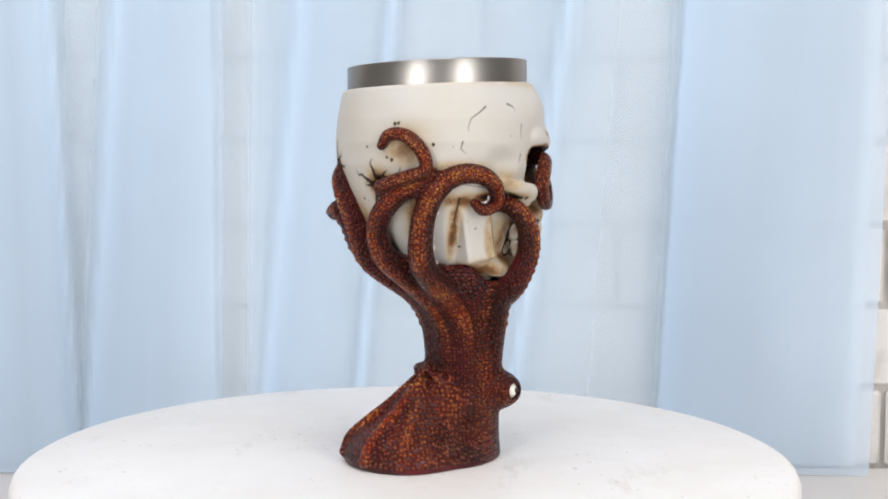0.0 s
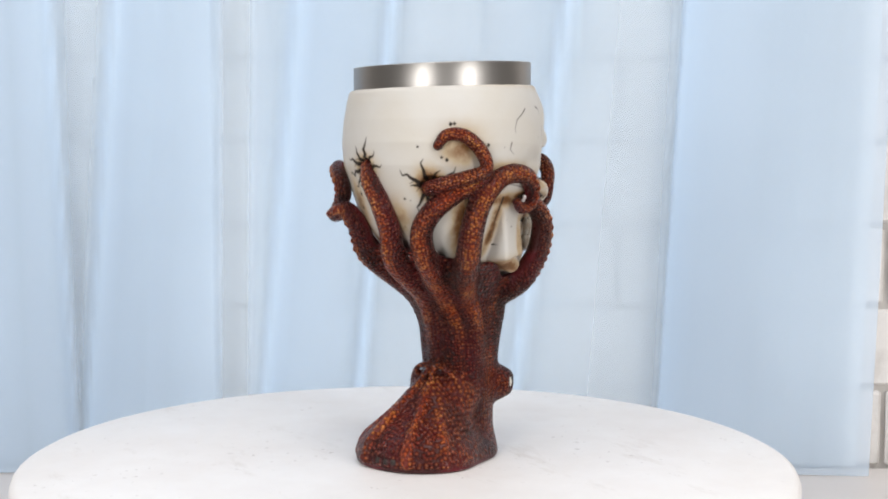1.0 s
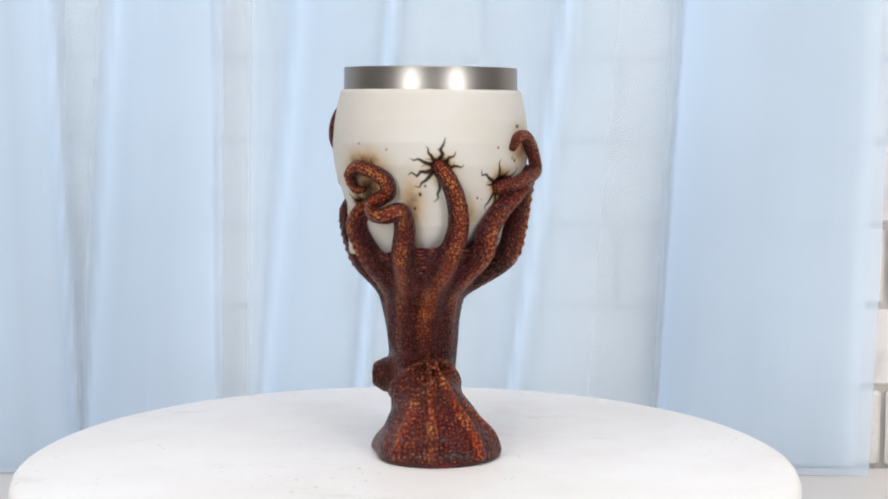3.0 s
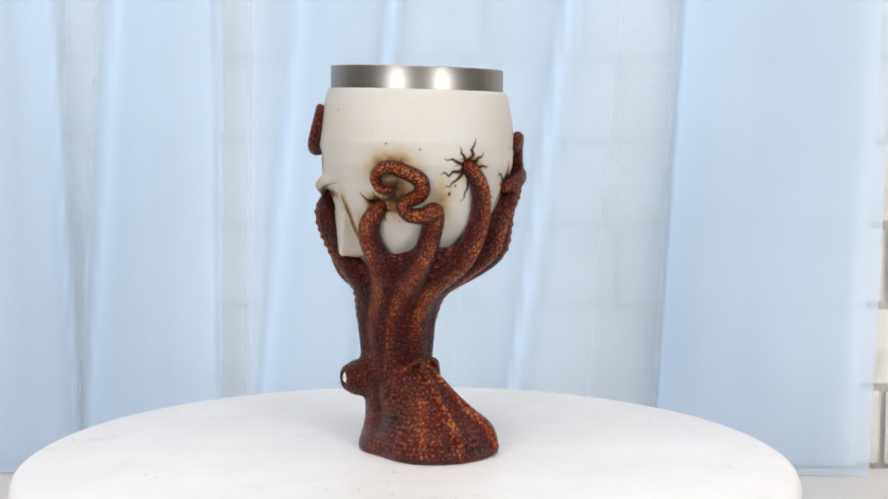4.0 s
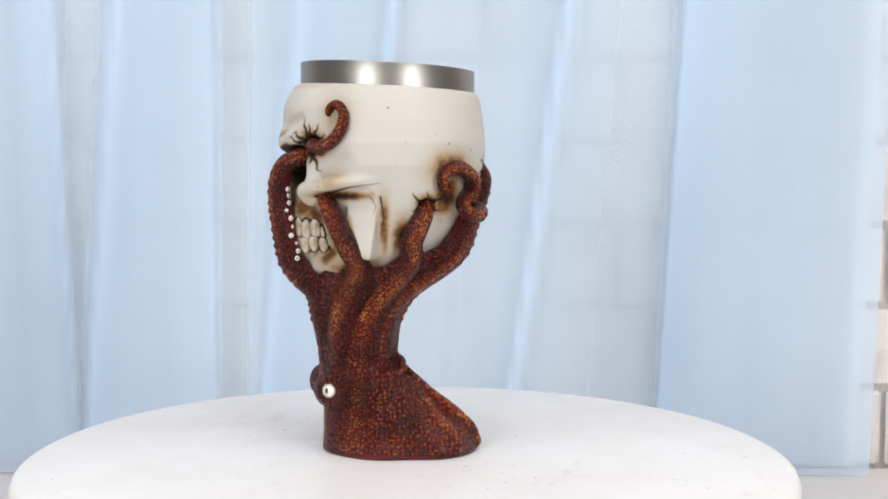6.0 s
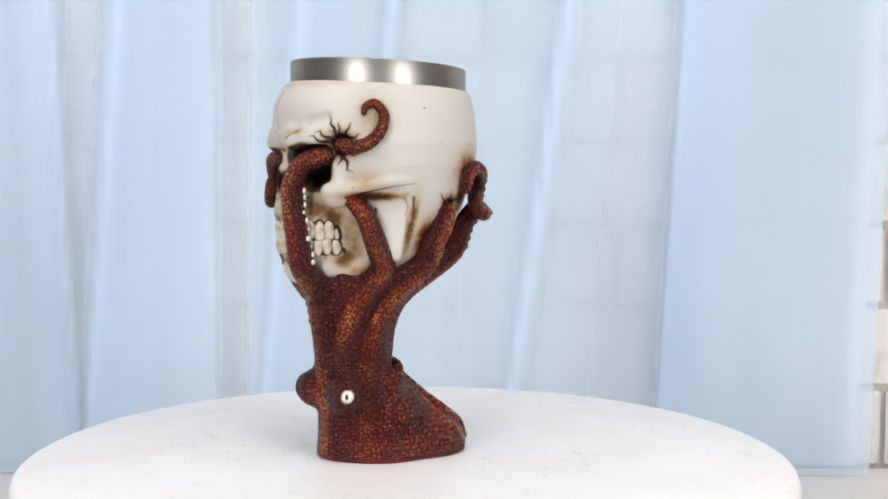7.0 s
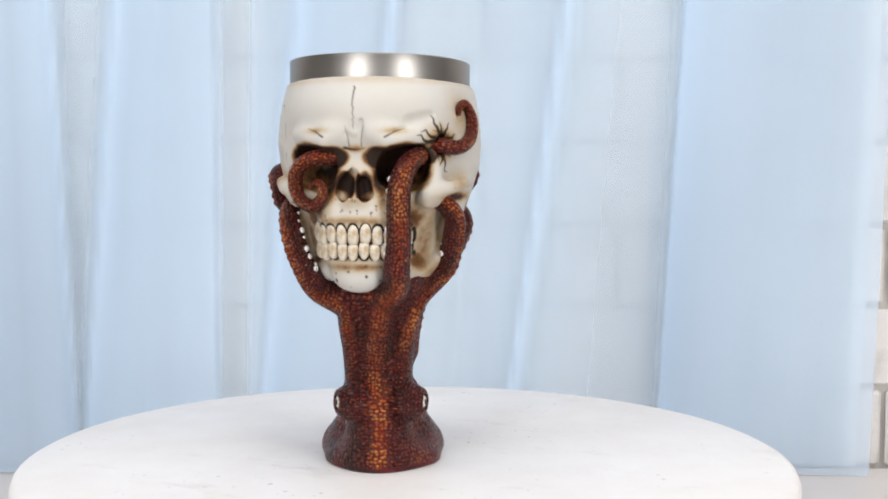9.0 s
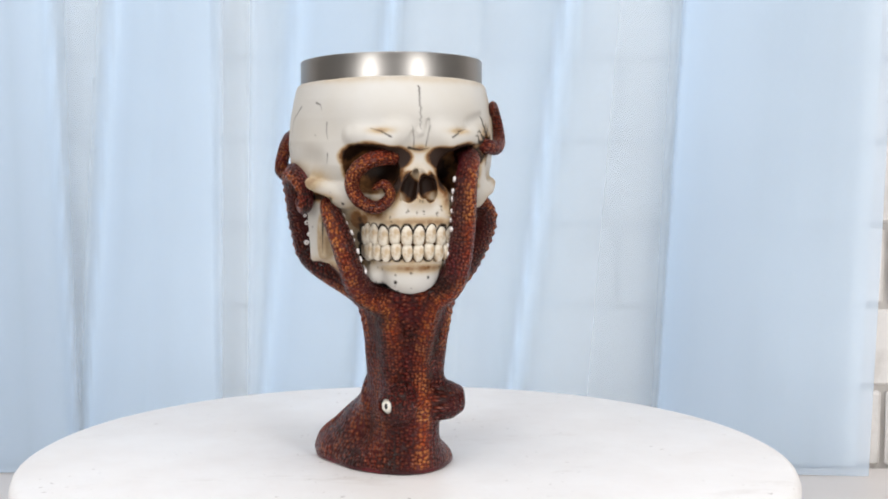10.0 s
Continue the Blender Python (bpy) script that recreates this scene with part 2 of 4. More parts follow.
def cloth_sheet(x_left, x_right, material, offset, seed, pleated, columns, rows=24, height=1.65):
    """A hanging layer between two slanting edges; the pleated one follows the fold plan."""
    rng = random.Random(seed)
    waves = [(rng.uniform(14, 70), rng.uniform(0, 6.3), rng.uniform(0.0006, 0.0018)) for _ in range(4)]
    verts, faces, cover = [], [], []
    for j in range(rows + 1):
        z = height * (j / rows) ** 1.3
        s = height_share(z + TABLE_Z)
        plan = [u + (l - u) * s for u, l, _ in COVER]
        left, right = x_left[0] + (x_left[1] - x_left[0]) * s, x_right[0] + (x_right[1] - x_right[0]) * s
        for i in range(columns + 1):
            px = left + (right - left) * i / columns
            x = fold_x(px)
            y = -offset + sum(a * math.sin(f * x + p + 1.1 * z) for f, p, a in waves)
            if pleated:
                for u, l, deep, before, after in PLEATS:
                    d = px - (u + (l - u) * s)
                    d = d / before if d < 0 else d / after
                    y += deep * math.exp(-abs(d) ** 1.4)
            verts.append((x, y, z))
            cover.append(float(np.interp(px, plan, [c for _, _, c in COVER])) if pleated else 1.0)
    for j in range(rows):
        for i in range(columns):
            a = j * (columns + 1) + i
            faces.append((a, a + 1, a + columns + 2, a + columns + 1))
    me = mesh_of("cloth", verts, faces, material)
    me.attributes.new("cover", "FLOAT", "POINT").data.foreach_set("value", cover)
    return me


part("sheer_layer", cloth_sheet((-520, -520), (1572, 1550), MAT_SHEER, 0.0, 3, False, 120), MAT_SHEER, curtain, "thin pale back layer of the curtain")
part("folded_layer", cloth_sheet((-520, -520), (1568, 1548), MAT_FOLD, 0.031, 20, True, 640), MAT_FOLD, curtain, "pleated light blue front layer of the curtain")

# ---- turntable ----
DISC_R = 0.1778
turntable = tagged(new("turntable"), "round white display turntable with a scuffed top", "turntable")
prof = [(0.0, -0.016), (DISC_R - 0.004, -0.016), (DISC_R - 0.001, -0.0145), (DISC_R, -0.012), (DISC_R, -0.004),
        (DISC_R - 0.001, -0.0013), (DISC_R - 0.0035, 0.0), (DISC_R * 0.5, 0.0), (0.0, 0.0)]
part("disc", mesh_of("disc", *lathe(prof, 160), MAT_DISC), MAT_DISC, turntable)
part("base", mesh_of("base", *lathe([(0.0, TABLE_Z), (0.118, TABLE_Z), (0.12, TABLE_Z + 0.003), (0.12, -0.03), (0.11, -0.0162), (0.0, -0.0162)], 96), MAT_DISC), MAT_DISC, turntable)

# ---- goblet: sculpted from distance fields, in millimetres, face towards -y ----
goblet = tagged(new("goblet"), "skull goblet gripped by a red octopus with a steel rim", "goblet")
MM = 0.001


def around(a, z, r):
    """A place at a degrees round the cup from its face, z high and r from its axis."""
    return np.array((r * math.sin(radians(a)), -r * math.cos(radians(a)), z))


def smooth_min(a, b, k):
    h = np.maximum(k - np.abs(a - b), 0) / k
    return np.minimum(a, b) - h * h * k * 0.25


def smooth_max(a, b, k):
    return -smooth_min(-a, -b, k)


class Clay:
    """A block of space in which shapes are joined, cut and then skinned."""

    def __init__(self, low, high, step):
        self.low, self.step = np.array(low, float), step
        self.n = np.ceil((np.array(high) - low) / step).astype(int) + 1
        self.field = np.full(self.n, 60.0, np.float32)
        self.owner = np.zeros(self.n, np.int8)
        self.best = np.full(self.n, 60.0, np.float32)

    def window(self, low=None, high=None):
        i0 = np.zeros(3, int) if low is None else np.clip(np.floor((np.array(low) - self.low) / self.step).astype(int), 0, self.n - 1)
        i1 = self.n if high is None else np.clip(np.ceil((np.array(high) - self.low) / self.step).astype(int) + 1, 1, self.n)
        sl = tuple(slice(a, b) for a, b in zip(i0, i1))
        axes = [(self.low[k] + self.step * np.arange(i0[k], i1[k])).astype(np.float32) for k in range(3)]
        return sl, axes[0][:, None, None], axes[1][None, :, None], axes[2][None, None, :]

    def join(self, sl, d, k, owner=None):
        if owner is not None:
            near = d < self.best[sl]
            self.owner[sl][near] = owner
            self.best[sl] = np.minimum(self.best[sl], d)
        self.field[sl] = smooth_min(self.field[sl], d, k)

    def cut(self, sl, d, k):
        self.field[sl] = smooth_max(self.field[sl], -d, k)

    def ellipsoid(self, centre, radii, k, turn=0.0, owner=None, carve=False):
        radii = np.array(radii, float)
        m = radii.max() + k + 2
        sl, x, y, z = self.window(centre - m, centre + m)
        c, s = math.cos(radians(turn)), math.sin(radians(turn))
        dx, dy, dz = x - centre[0], y - centre[1], z - centre[2]
        u, v = dx * c + dy * s, -dx * s + dy * c
        q = np.sqrt((u / radii[0]) ** 2 + (v / radii[1]) ** 2 + (dz / radii[2]) ** 2)
        g = np.sqrt((u / radii[0] ** 2) ** 2 + (v / radii[1] ** 2) ** 2 + (dz / radii[2] ** 2) ** 2) + 1e-6
        d = np.clip(q * (q - 1) / g, -40, 40)
        self.cut(sl, d, k) if carve else self.join(sl, d, k, owner)

    def plate(self, centre, half, turn, lean, edge, k):
        """A block with rounded edges, turned about the upright and leaning sideways."""
        m = max(half) * 1.5 + 3
        sl, x, y, z = self.window(centre - m, centre + m)
        c, s = math.cos(radians(turn)), math.sin(radians(turn))
        cl, sn = math.cos(radians(lean)), math.sin(radians(lean))
        dx, dy, dz = x - centre[0], y - centre[1], z - centre[2]
        u, v = dx * c + dy * s, -dx * s + dy * c
        u, w = u * cl - dz * sn, u * sn + dz * cl
        q = [np.abs(e) - h + edge for e, h in zip((u, v, w), half)]
        d = np.sqrt(sum(np.maximum(e, 0) ** 2 for e in q)) + np.minimum(np.maximum(np.maximum(q[0], q[1]), q[2]), 0) - edge
        self.join(sl, d, k)

    def chain(self, points, radii, k, owner=None, carve=False, margin=4.0):
        """A tube of changing thickness through the points."""
        points, radii = np.array(points, float), np.array(radii, float)
        low, high = (points - radii[:, None]).min(0) - margin - k, (points + radii[:, None]).max(0) + margin + k
        sl, x, y, z = self.window(low, high)
        d = np.full(np.broadcast_shapes(x.shape, y.shape, z.shape), 40.0, np.float32)
        start = np.array([s.start for s in sl])
        for p, q, rp, rq in zip(points[:-1], points[1:], radii[:-1], radii[1:]):
            r = max(rp, rq) + margin + k
            sub, sx, sy, sz = self.window(np.minimum(p, q) - r, np.maximum(p, q) + r)
            loc = tuple(slice(s.start - o, s.stop - o) for s, o in zip(sub, start))
            if min(s.stop - s.start for s in loc) <= 0 or min(s.start for s in loc) < 0:
                continue
            e = (q - p).astype(np.float32)
            h = np.clip(((sx - p[0]) * e[0] + (sy - p[1]) * e[1] + (sz - p[2]) * e[2]) / max(float(e @ e), 1e-6), 0, 1)
            dd = np.sqrt((sx - p[0] - h * e[0]) ** 2 + (sy - p[1] - h * e[1]) ** 2 + (sz - p[2] - h * e[2]) ** 2) - (rp + (rq - rp) * h)
            view = d[loc]
            np.minimum(view, dd[tuple(slice(0, n) for n in view.shape)], out=view)
        self.cut(sl, d, k) if carve else self.join(sl, d, k, owner)

    def skin(self):
        """Vertices and quads of the surface."""
        f = self.field
        inside = f < 0
        n = np.array(f.shape) - 1
        count = np.zeros(n, np.int8)
        corners = [(i, j, k) for i in (0, 1) for j in (0, 1) for k in (0, 1)]
        for i, j, k in corners:
            count += inside[i:n[0] + i, j:n[1] + j, k:n[2] + k]
        cells = np.argwhere((count > 0) & (count < 8))
        index = np.full(n, -1, np.int32)
        index[tuple(cells.T)] = np.arange(len(cells))
        vals = np.stack([f[cells[:, 0] + i, cells[:, 1] + j, cells[:, 2] + k] for i, j, k in corners], 1)
        total, hits = np.zeros((len(cells), 3)), np.zeros(len(cells))
        for a in range(8):
            for b in range(a + 1, 8):
                ca, cb = np.array(corners[a]), np.array(corners[b])
                if np.abs(ca - cb).sum() != 1:
                    continue
                cross = (vals[:, a] < 0) != (vals[:, b] < 0)
                t = vals[:, a] / np.where(cross, vals[:, a] - vals[:, b], 1)
                total += np.where(cross[:, None], ca + t[:, None] * (cb - ca), 0)
                hits += cross
        verts = self.low + self.step * (cells + total / hits[:, None])
        quads = []
        for axis in range(3):
            o1, o2 = np.eye(3, dtype=int)[(axis + 1) % 3], np.eye(3, dtype=int)[(axis + 2) % 3]
            lo, hi = [slice(None)] * 3, [slice(None)] * 3
            lo[axis], hi[axis] = slice(0, -1), slice(1, None)
            change = inside[tuple(lo)] != inside[tuple(hi)]
            e = np.argwhere(change)
            e = e[(e[:, (axis + 1) % 3] > 0) & (e[:, (axis + 2) % 3] > 0)]
            e = e[(e[:, (axis + 1) % 3] < n[(axis + 1) % 3]) & (e[:, (axis + 2) % 3] < n[(axis + 2) % 3])]
            q = np.stack([index[tuple((e - o).T)] for o in (o1 * 0, o1, o1 + o2, o2)], 1)
            flip = inside[tuple(e.T)]
            q[~flip] = q[~flip][:, ::-1]
            quads.append(q)
        quads = np.concatenate(quads)
        quads = quads[(quads >= 0).all(1)]
        a, c, d = verts[quads[:, 0]], verts[quads[:, 1]], verts[quads[:, 2]]
        outward = (np.cross(c - a, d - a) * (a - verts.mean(0))).sum() > 0
        return verts, quads if outward else quads[:, ::-1]

    def owner_at(self, verts):
        i = np.clip(np.round((verts - self.low) / self.step).astype(int), 0, self.n - 1)
        return self.owner[tuple(i.T)]


def vertex_normals(verts, quads):
    n = np.cross(verts[quads[:, 2]] - verts[quads[:, 0]], verts[quads[:, 3]] - verts[quads[:, 1]])
    out = np.zeros_like(verts)
    for k in range(4):
        for c in range(3):
            out[:, c] += np.bincount(quads[:, k], n[:, c], len(verts))
    return out / (np.linalg.norm(out, axis=1, keepdims=True) + 1e-9)


def relax(verts, quads, rounds, share=0.5):
    for _ in range(rounds):
        total, count = np.zeros_like(verts), np.zeros(len(verts))
        for k in range(4):
            a, b = quads[:, k], quads[:, (k + 1) % 4]
            for c in range(3):
                total[:, c] += np.bincount(a, verts[b, c], len(verts)) + np.bincount(b, verts[a, c], len(verts))
            count += np.bincount(a, minlength=len(verts)) + np.bincount(b, minlength=len(verts))
        verts = verts + share * (total / np.maximum(count, 1)[:, None] - verts)
    return verts


def spline(points, samples):
    """A smooth curve through control rows (all columns alike)."""
    p = np.array(points, float)
    p = np.vstack([2 * p[0] - p[1], p, 2 * p[-1] - p[-2]])
    out = []
    for i in range(1, len(p) - 2):
        for t in np.linspace(0, 1, samples, endpoint=False):
            a, b, c, d = p[i - 1:i + 3]
            out.append(0.5 * (2 * b + (c - a) * t + (2 * a - 5 * b + 4 * c - d) * t * t + (3 * b - a - 3 * c + d) * t ** 3))
    return np.array(out + [p[-2]])


def sculpt_mesh(name, verts, quads, normals, material, values):
    used, inverse = np.unique(quads, return_inverse=True)
    q = inverse.reshape(-1, 4)
    me = bpy.data.meshes.new(name)
    me.vertices.add(len(used))
    me.vertices.foreach_set("co", (verts[used] * MM).astype(np.float32).ravel())
    me.loops.add(q.size)
    me.loops.foreach_set("vertex_index", q.astype(np.int32).ravel())
    me.polygons.add(len(q))
    me.polygons.foreach_set("loop_start", np.arange(0, q.size, 4, dtype=np.int32))
    me.polygons.foreach_set("use_smooth", np.ones(len(q), bool))
    me.update(calc_edges=True)
    me.materials.append(material)
    for key, v in values.items():
        if v.ndim == 2:
            me.attributes.new(key, "FLOAT_VECTOR", "POINT").data.foreach_set("vector", v[used].astype(np.float32).ravel())
        else:
            me.attributes.new(key, "FLOAT", "POINT").data.foreach_set("value", v[used].astype(np.float32))
    me.normals_split_custom_set_from_vertices(normals[used].astype(np.float32))
    return me


# outer line of stem and grip: height, half width, half depth, shift of the centre
LINE_Z = [0, 40, 55, 65, 72, 78, 84, 90, 96, 104]
LINE_X = [17.0, 17.0, 16.8, 17.6, 19.0, 22.3, 27.0, 31.5, 35.0, 38.0]
LINE_R = [18.4, 18.4, 18.4, 20.2, 22.9, 26.8, 31.6, 35.0, 36.5, 38.5]
LINE_Y = [-14.0, -14.0, -14.2, -14.4, -13.6, -11.8, -9.0, -5.3, -2.0, 0]
TILT = 2.0 / 40.6  # the cup leans back


# ---- skull bowl ----
def build_skull():
    clay = Clay((-52, -56, 74), (52, 50, 176), 0.45)
    sl, x, y, z = clay.window()
    rz = np.interp(z, [74, 80, 85, 95, 105, 115, 125, 135, 145, 155, 163, 168, 172],
                   [10, 16, 21.5, 28.8, 34.0, 38.6, 42.2, 45.2, 46, 45.2, 43.8, 42.6, 41.6]).astype(np.float32)
    shift = np.interp(z, [74, 90, 108], [-6.5, -5.5, 0]).astype(np.float32)
    clay.join(sl, (np.sqrt(x * x + (y - shift) ** 2) - rz) * 0.92, 0.1)
    # face: jaws, chin, nose bone, brows, cheekbones
    clay.ellipsoid(np.array((0, -33.5, 112.0)), (19.5, 15.0, 15.5), 5)
    clay.ellipsoid(np.array((0, -33.0, 98.0)), (17.0, 13.5, 12.0), 4)
    clay.ellipsoid(np.array((-1.0, -36.0, 88.0)), (11.5, 9.2, 7.6), 4)
    clay.ellipsoid(np.array((0, -22.0, 158.0)), (33.0, 26.2, 18.0), 8)
    clay.chain([around(-0.5, 140.5, 44.6), around(-0.5, 138, 47.6), around(-0.5, 134.4, 51.4)], [3.2, 2.8, 2.5], 3)
    for s in (-1, 1):
        clay.chain([around(s * 43, 149.0, 42.0), around(s * 30, 147.0, 44.0), around(s * 17, 146.0, 45.2), around(s * 6, 144.5, 45.6)], [3.6, 4.6, 4.6, 3.4], 5)
        clay.chain([around(s * 13, 124, 43), around(s * 14, 114, 44)], [4.0, 4.0], 4)
    clay.ellipsoid(np.array((-0.5, -42.5, 125.8)), (9.4, 8.0, 10.4), 3)
    # eye sockets
    for s in (-1, 1):
        c = around(s * 26, 133.2, 47.0)
        clay.ellipsoid(c, (12.0, 17.0, 10.6), 1.0, s * 25, carve=True)
        clay.ellipsoid(around(s * 32, 136.5, 47.0), (8.0, 16.0, 7.4), 1.6, s * 32, carve=True)
        clay.chain([around(s * 40, 142.4, 46.5), around(s * 27, 141.2, 48), around(s * 13.5, 137.6, 47.5)], [2.8, 3.2, 2.8], 1.2, carve=True)
        clay.chain([around(s * 34, 140.0, 40), around(s * 25, 138.0, 40), around(s * 15, 136.0, 41)], [3.5, 5, 3.5], 1.2, carve=True)
    # crest of the brows, low and heavy towards the nose, with a pinched fold between them
    for s in (-1, 1):
        clay.chain([around(s * 44, 146.6, 44.0), around(s * 36, 147.6, 45.4), around(s * 26, 147.0, 46.9), around(s * 16, 145.2, 47.8), around(s * 8, 142.8, 48.0), around(s * 4.6, 141.4, 47.2)],
                   [2.6, 3.0, 3.4, 3.5, 3.0, 1.8], 2.4)
        clay.ellipsoid(around(s * 12, 149.0, 45.4), (6.5, 4.2, 4.6), 4, s * 12)
        clay.chain([around(s * 40, 156.0, 48.0), around(s * 28, 153.6, 49.4), around(s * 18, 151.0, 50.6)], [1.6, 2.0, 1.2], 2.4, carve=True)
    clay.chain([around(-0.5, 153.0, 45.8), around(-0.5, 149, 46.6), around(-0.5, 144.6, 46.8)], [1.0, 1.9, 1.7], 1.2)
    # hollows beside the jaw, between teeth and jaw branch
    for s in (-1, 1):
        clay.ellipsoid(around(s * 60, 107, 47), (8.5, 13.0, 14.0), 2.5, s * 60, carve=True)
        clay.chain([np.array((s * 12.0, -38.0, 103.0)), np.array((s * 12.2, -29.0, 103.0)), np.array((s * 12.2, -20.0, 104.0))], [6.4, 6.6, 6.0], 3)
        clay.ellipsoid(around(s * 64, 136.5, 52.5), (12.0, 8.5, 6.0), 4, s * 64, carve=True)
        cheek = [around(s * 31, 124.0, 43.0), around(s * 40, 123.6, 45.4), around(s * 52, 125.2, 45.6), around(s * 66, 127.2, 44.4),
                 around(s * 80, 128.6, 42.0), around(s * 90, 129.0, 40.6)]
        clay.chain([around(s * 50, 119.5, 44.6), around(s * 64, 121.2, 44.0), around(s * 82, 123.4, 42.6)], [2.6, 2.6, 1.6], 1.2, carve=True)
        clay.chain(cheek, [3.4, 3.8, 3.2, 2.7, 2.4, 2.0], 1.8)
        clay.ellipsoid(around(s * 42, 121.0, 43.2), (6.0, 3.4, 4.4), 3.5, s * 42)
        clay.chain([around(s * 45, 129, 44.0), around(s * 46, 138, 43.6), around(s * 45, 146, 43.0)], [3.0, 2.6, 3.0], 3)
        # jaw branch, a flat plate leaning a little
        clay.plate(around(s * 75, 106.5, 33.0), (7.2, 5.6, 13.0), s * 75, s * 9, 1.6, 0.6)
        clay.ellipsoid(around(s * 86, 121.0, 37.0), (3.0, 3.2, 2.4), 1.2, s * 86)
        clay.chain([around(s * 74, 96, 30.0), around(s * 50, 90, 32.0), around(s * 26, 89, 33.0)], [4.0, 4.0, 4.5], 4)
    # nose opening, two sides with a thin bridge between them
    for a in (-6.4, 5.4):
        for deep in (51.5, 48.0, 44.5):
            clay.chain([around(a * 0.25 - 0.4, 133.0, deep), around(a * 0.8, 127.5, deep), around(a, 123.4, deep)], [1.7, 3.2, 3.6], 0.6, carve=True)
    clay.chain([around(-0.5, 133.5, 49.4), around(-0.5, 130, 48.2), around(-0.5, 123.8, 48.4)], [2.0, 3.0, 3.0], 0.6, carve=True)
    clay.chain([around(-0.5, 118.5, 46.4), around(-0.5, 122, 44.6), around(-0.5, 131, 42.5)], [1.1, 0.6, 0.5], 0.5)
    # creases between the brows
    for a in (-4.0, 3.0):
        clay.chain([around(a * 1.25, 154.0, 48.0), around(a, 148, 48.8), around(a * 0.85, 142.0, 48.8)], [0.6, 1.2, 1.1], 0.8, carve=True)
    clay.chain([around(-6.0, 142.6, 49.6), around(-0.5, 141.6, 49.0), around(5.0, 142.6, 49.6)], [0.9, 1.3, 0.9], 0.6, carve=True)
    for s in (-1, 1):
        clay.chain([around(s * 15, 147.6, 50.4), around(s * 20, 149.6, 50.0), around(s * 26, 151.2, 48.8)], [0.8, 1.0, 0.6], 0.8, carve=True)
    # holes where arms break through
    for a, zz, r in ((180, 134, 46), (-138, 126, 43), (121, 116, 39.5), (48, 144, 46)):
        clay.ellipsoid(around(a, zz, r), (4.6, 4.6, 4.6), 1.0, a, carve=True)
    # level top and bore
    sl, x, y, z = clay.window()
    clay.field = smooth_max(clay.field, np.broadcast_to(z + y * TILT - 170.6, clay.field.shape).astype(np.float32), 2.0)
    sl, x, y, z = clay.window((-52, -56, 108), (52, 50, 176))
    bore = np.interp(z, [112, 148, 158, 162], [27.0, 28.0, 40.0, 40.75]).astype(np.float32)
    clay.cut(sl, np.maximum(np.sqrt(x * x + y * y) - bore, 112 - z), 0.4)
    verts, quads = clay.skin()
    verts = relax(verts, quads, 2, 0.35)
    rng = random.Random(7)
    a = np.degrees(np.arctan2(verts[:, 0], -verts[:, 1]))
    outer = np.hypot(verts[:, 0], verts[:, 1]) > 28
    crack_shade = np.zeros(len(verts))

    def crack_shade_line(points, width):
        pts = np.array(points, float)
        for (a0, z0), (a1, z1), w0, w1 in zip(pts[:-1], pts[1:], np.linspace(width, width * 0.12, len(pts))[:-1], np.linspace(width, width * 0.12, len(pts))[1:]):
            u = ((a - a0 + 180) % 360 - 180) * 0.79
            v = verts[:, 2] - z0
            eu, ev = ((a1 - a0 + 180) % 360 - 180) * 0.79, z1 - z0
            h = np.clip((u * eu + v * ev) / (eu * eu + ev * ev + 1e-9), 0, 1)
            d = np.hypot(u - h * eu, v - h * ev) - (w0 + (w1 - w0) * h)
            np.maximum(crack_shade, np.clip(0.5 - d / 0.5, 0, 1) * outer, out=crack_shade)

    def star(a0, z0, spokes, reach, phase=0.0):
        for i in range(spokes):
            t = phase + 2 * math.pi * i / spokes + rng.uniform(-0.25, 0.25)
            length, pts = reach * rng.uniform(0.55, 1.2), [(a0, z0)]
            for s in (0.3, 0.45, 0.6, 0.75, 0.88, 1.0):
                t2 = t + rng.uniform(-0.11, 0.11)
                pts.append((a0 + length * s * math.cos(t2) / 0.79, z0 + length * s * math.sin(t2)))
            crack_shade_line(pts, 1.25)
            if rng.random() < 0.6:
                b = pts[2]
                crack_shade_line([b, (b[0] + 3.2 * math.cos(t + 0.9) / 0.79, b[1] + 3.2 * math.sin(t + 0.9))], 0.35)

    star(180, 134, 10, 16.5, 0.2), star(-139, 126, 9, 13.0, 0.5), star(121, 116, 9, 10.5, 0.3), star(48, 143.5, 13, 12.0, 0.1)
    crack_shade_line([(-0.5 + rng.uniform(-0.55, 0.55), 168 - i * 1.0) for i in range(19)], 0.30)
    crack_shade_line([(-76, 160), (-80, 157.5), (-85, 155), (-87, 151), (-86.5, 149.5)], 0.3)
    crack_shade_line([(-90, 145), (-91, 142), (-88, 140)], 0.3), crack_shade_line([(-61, 161.5), (-57, 160.5), (-55.5, 158.5)], 0.35)
    crack_shade_line([(-51, 153), (-51.5, 149), (-50.5, 146)], 0.2), crack_shade_line([(-51, 140), (-52, 136)], 0.25)
    crack_shade_line([(84, 121), (87, 117), (85, 113)], 0.25)
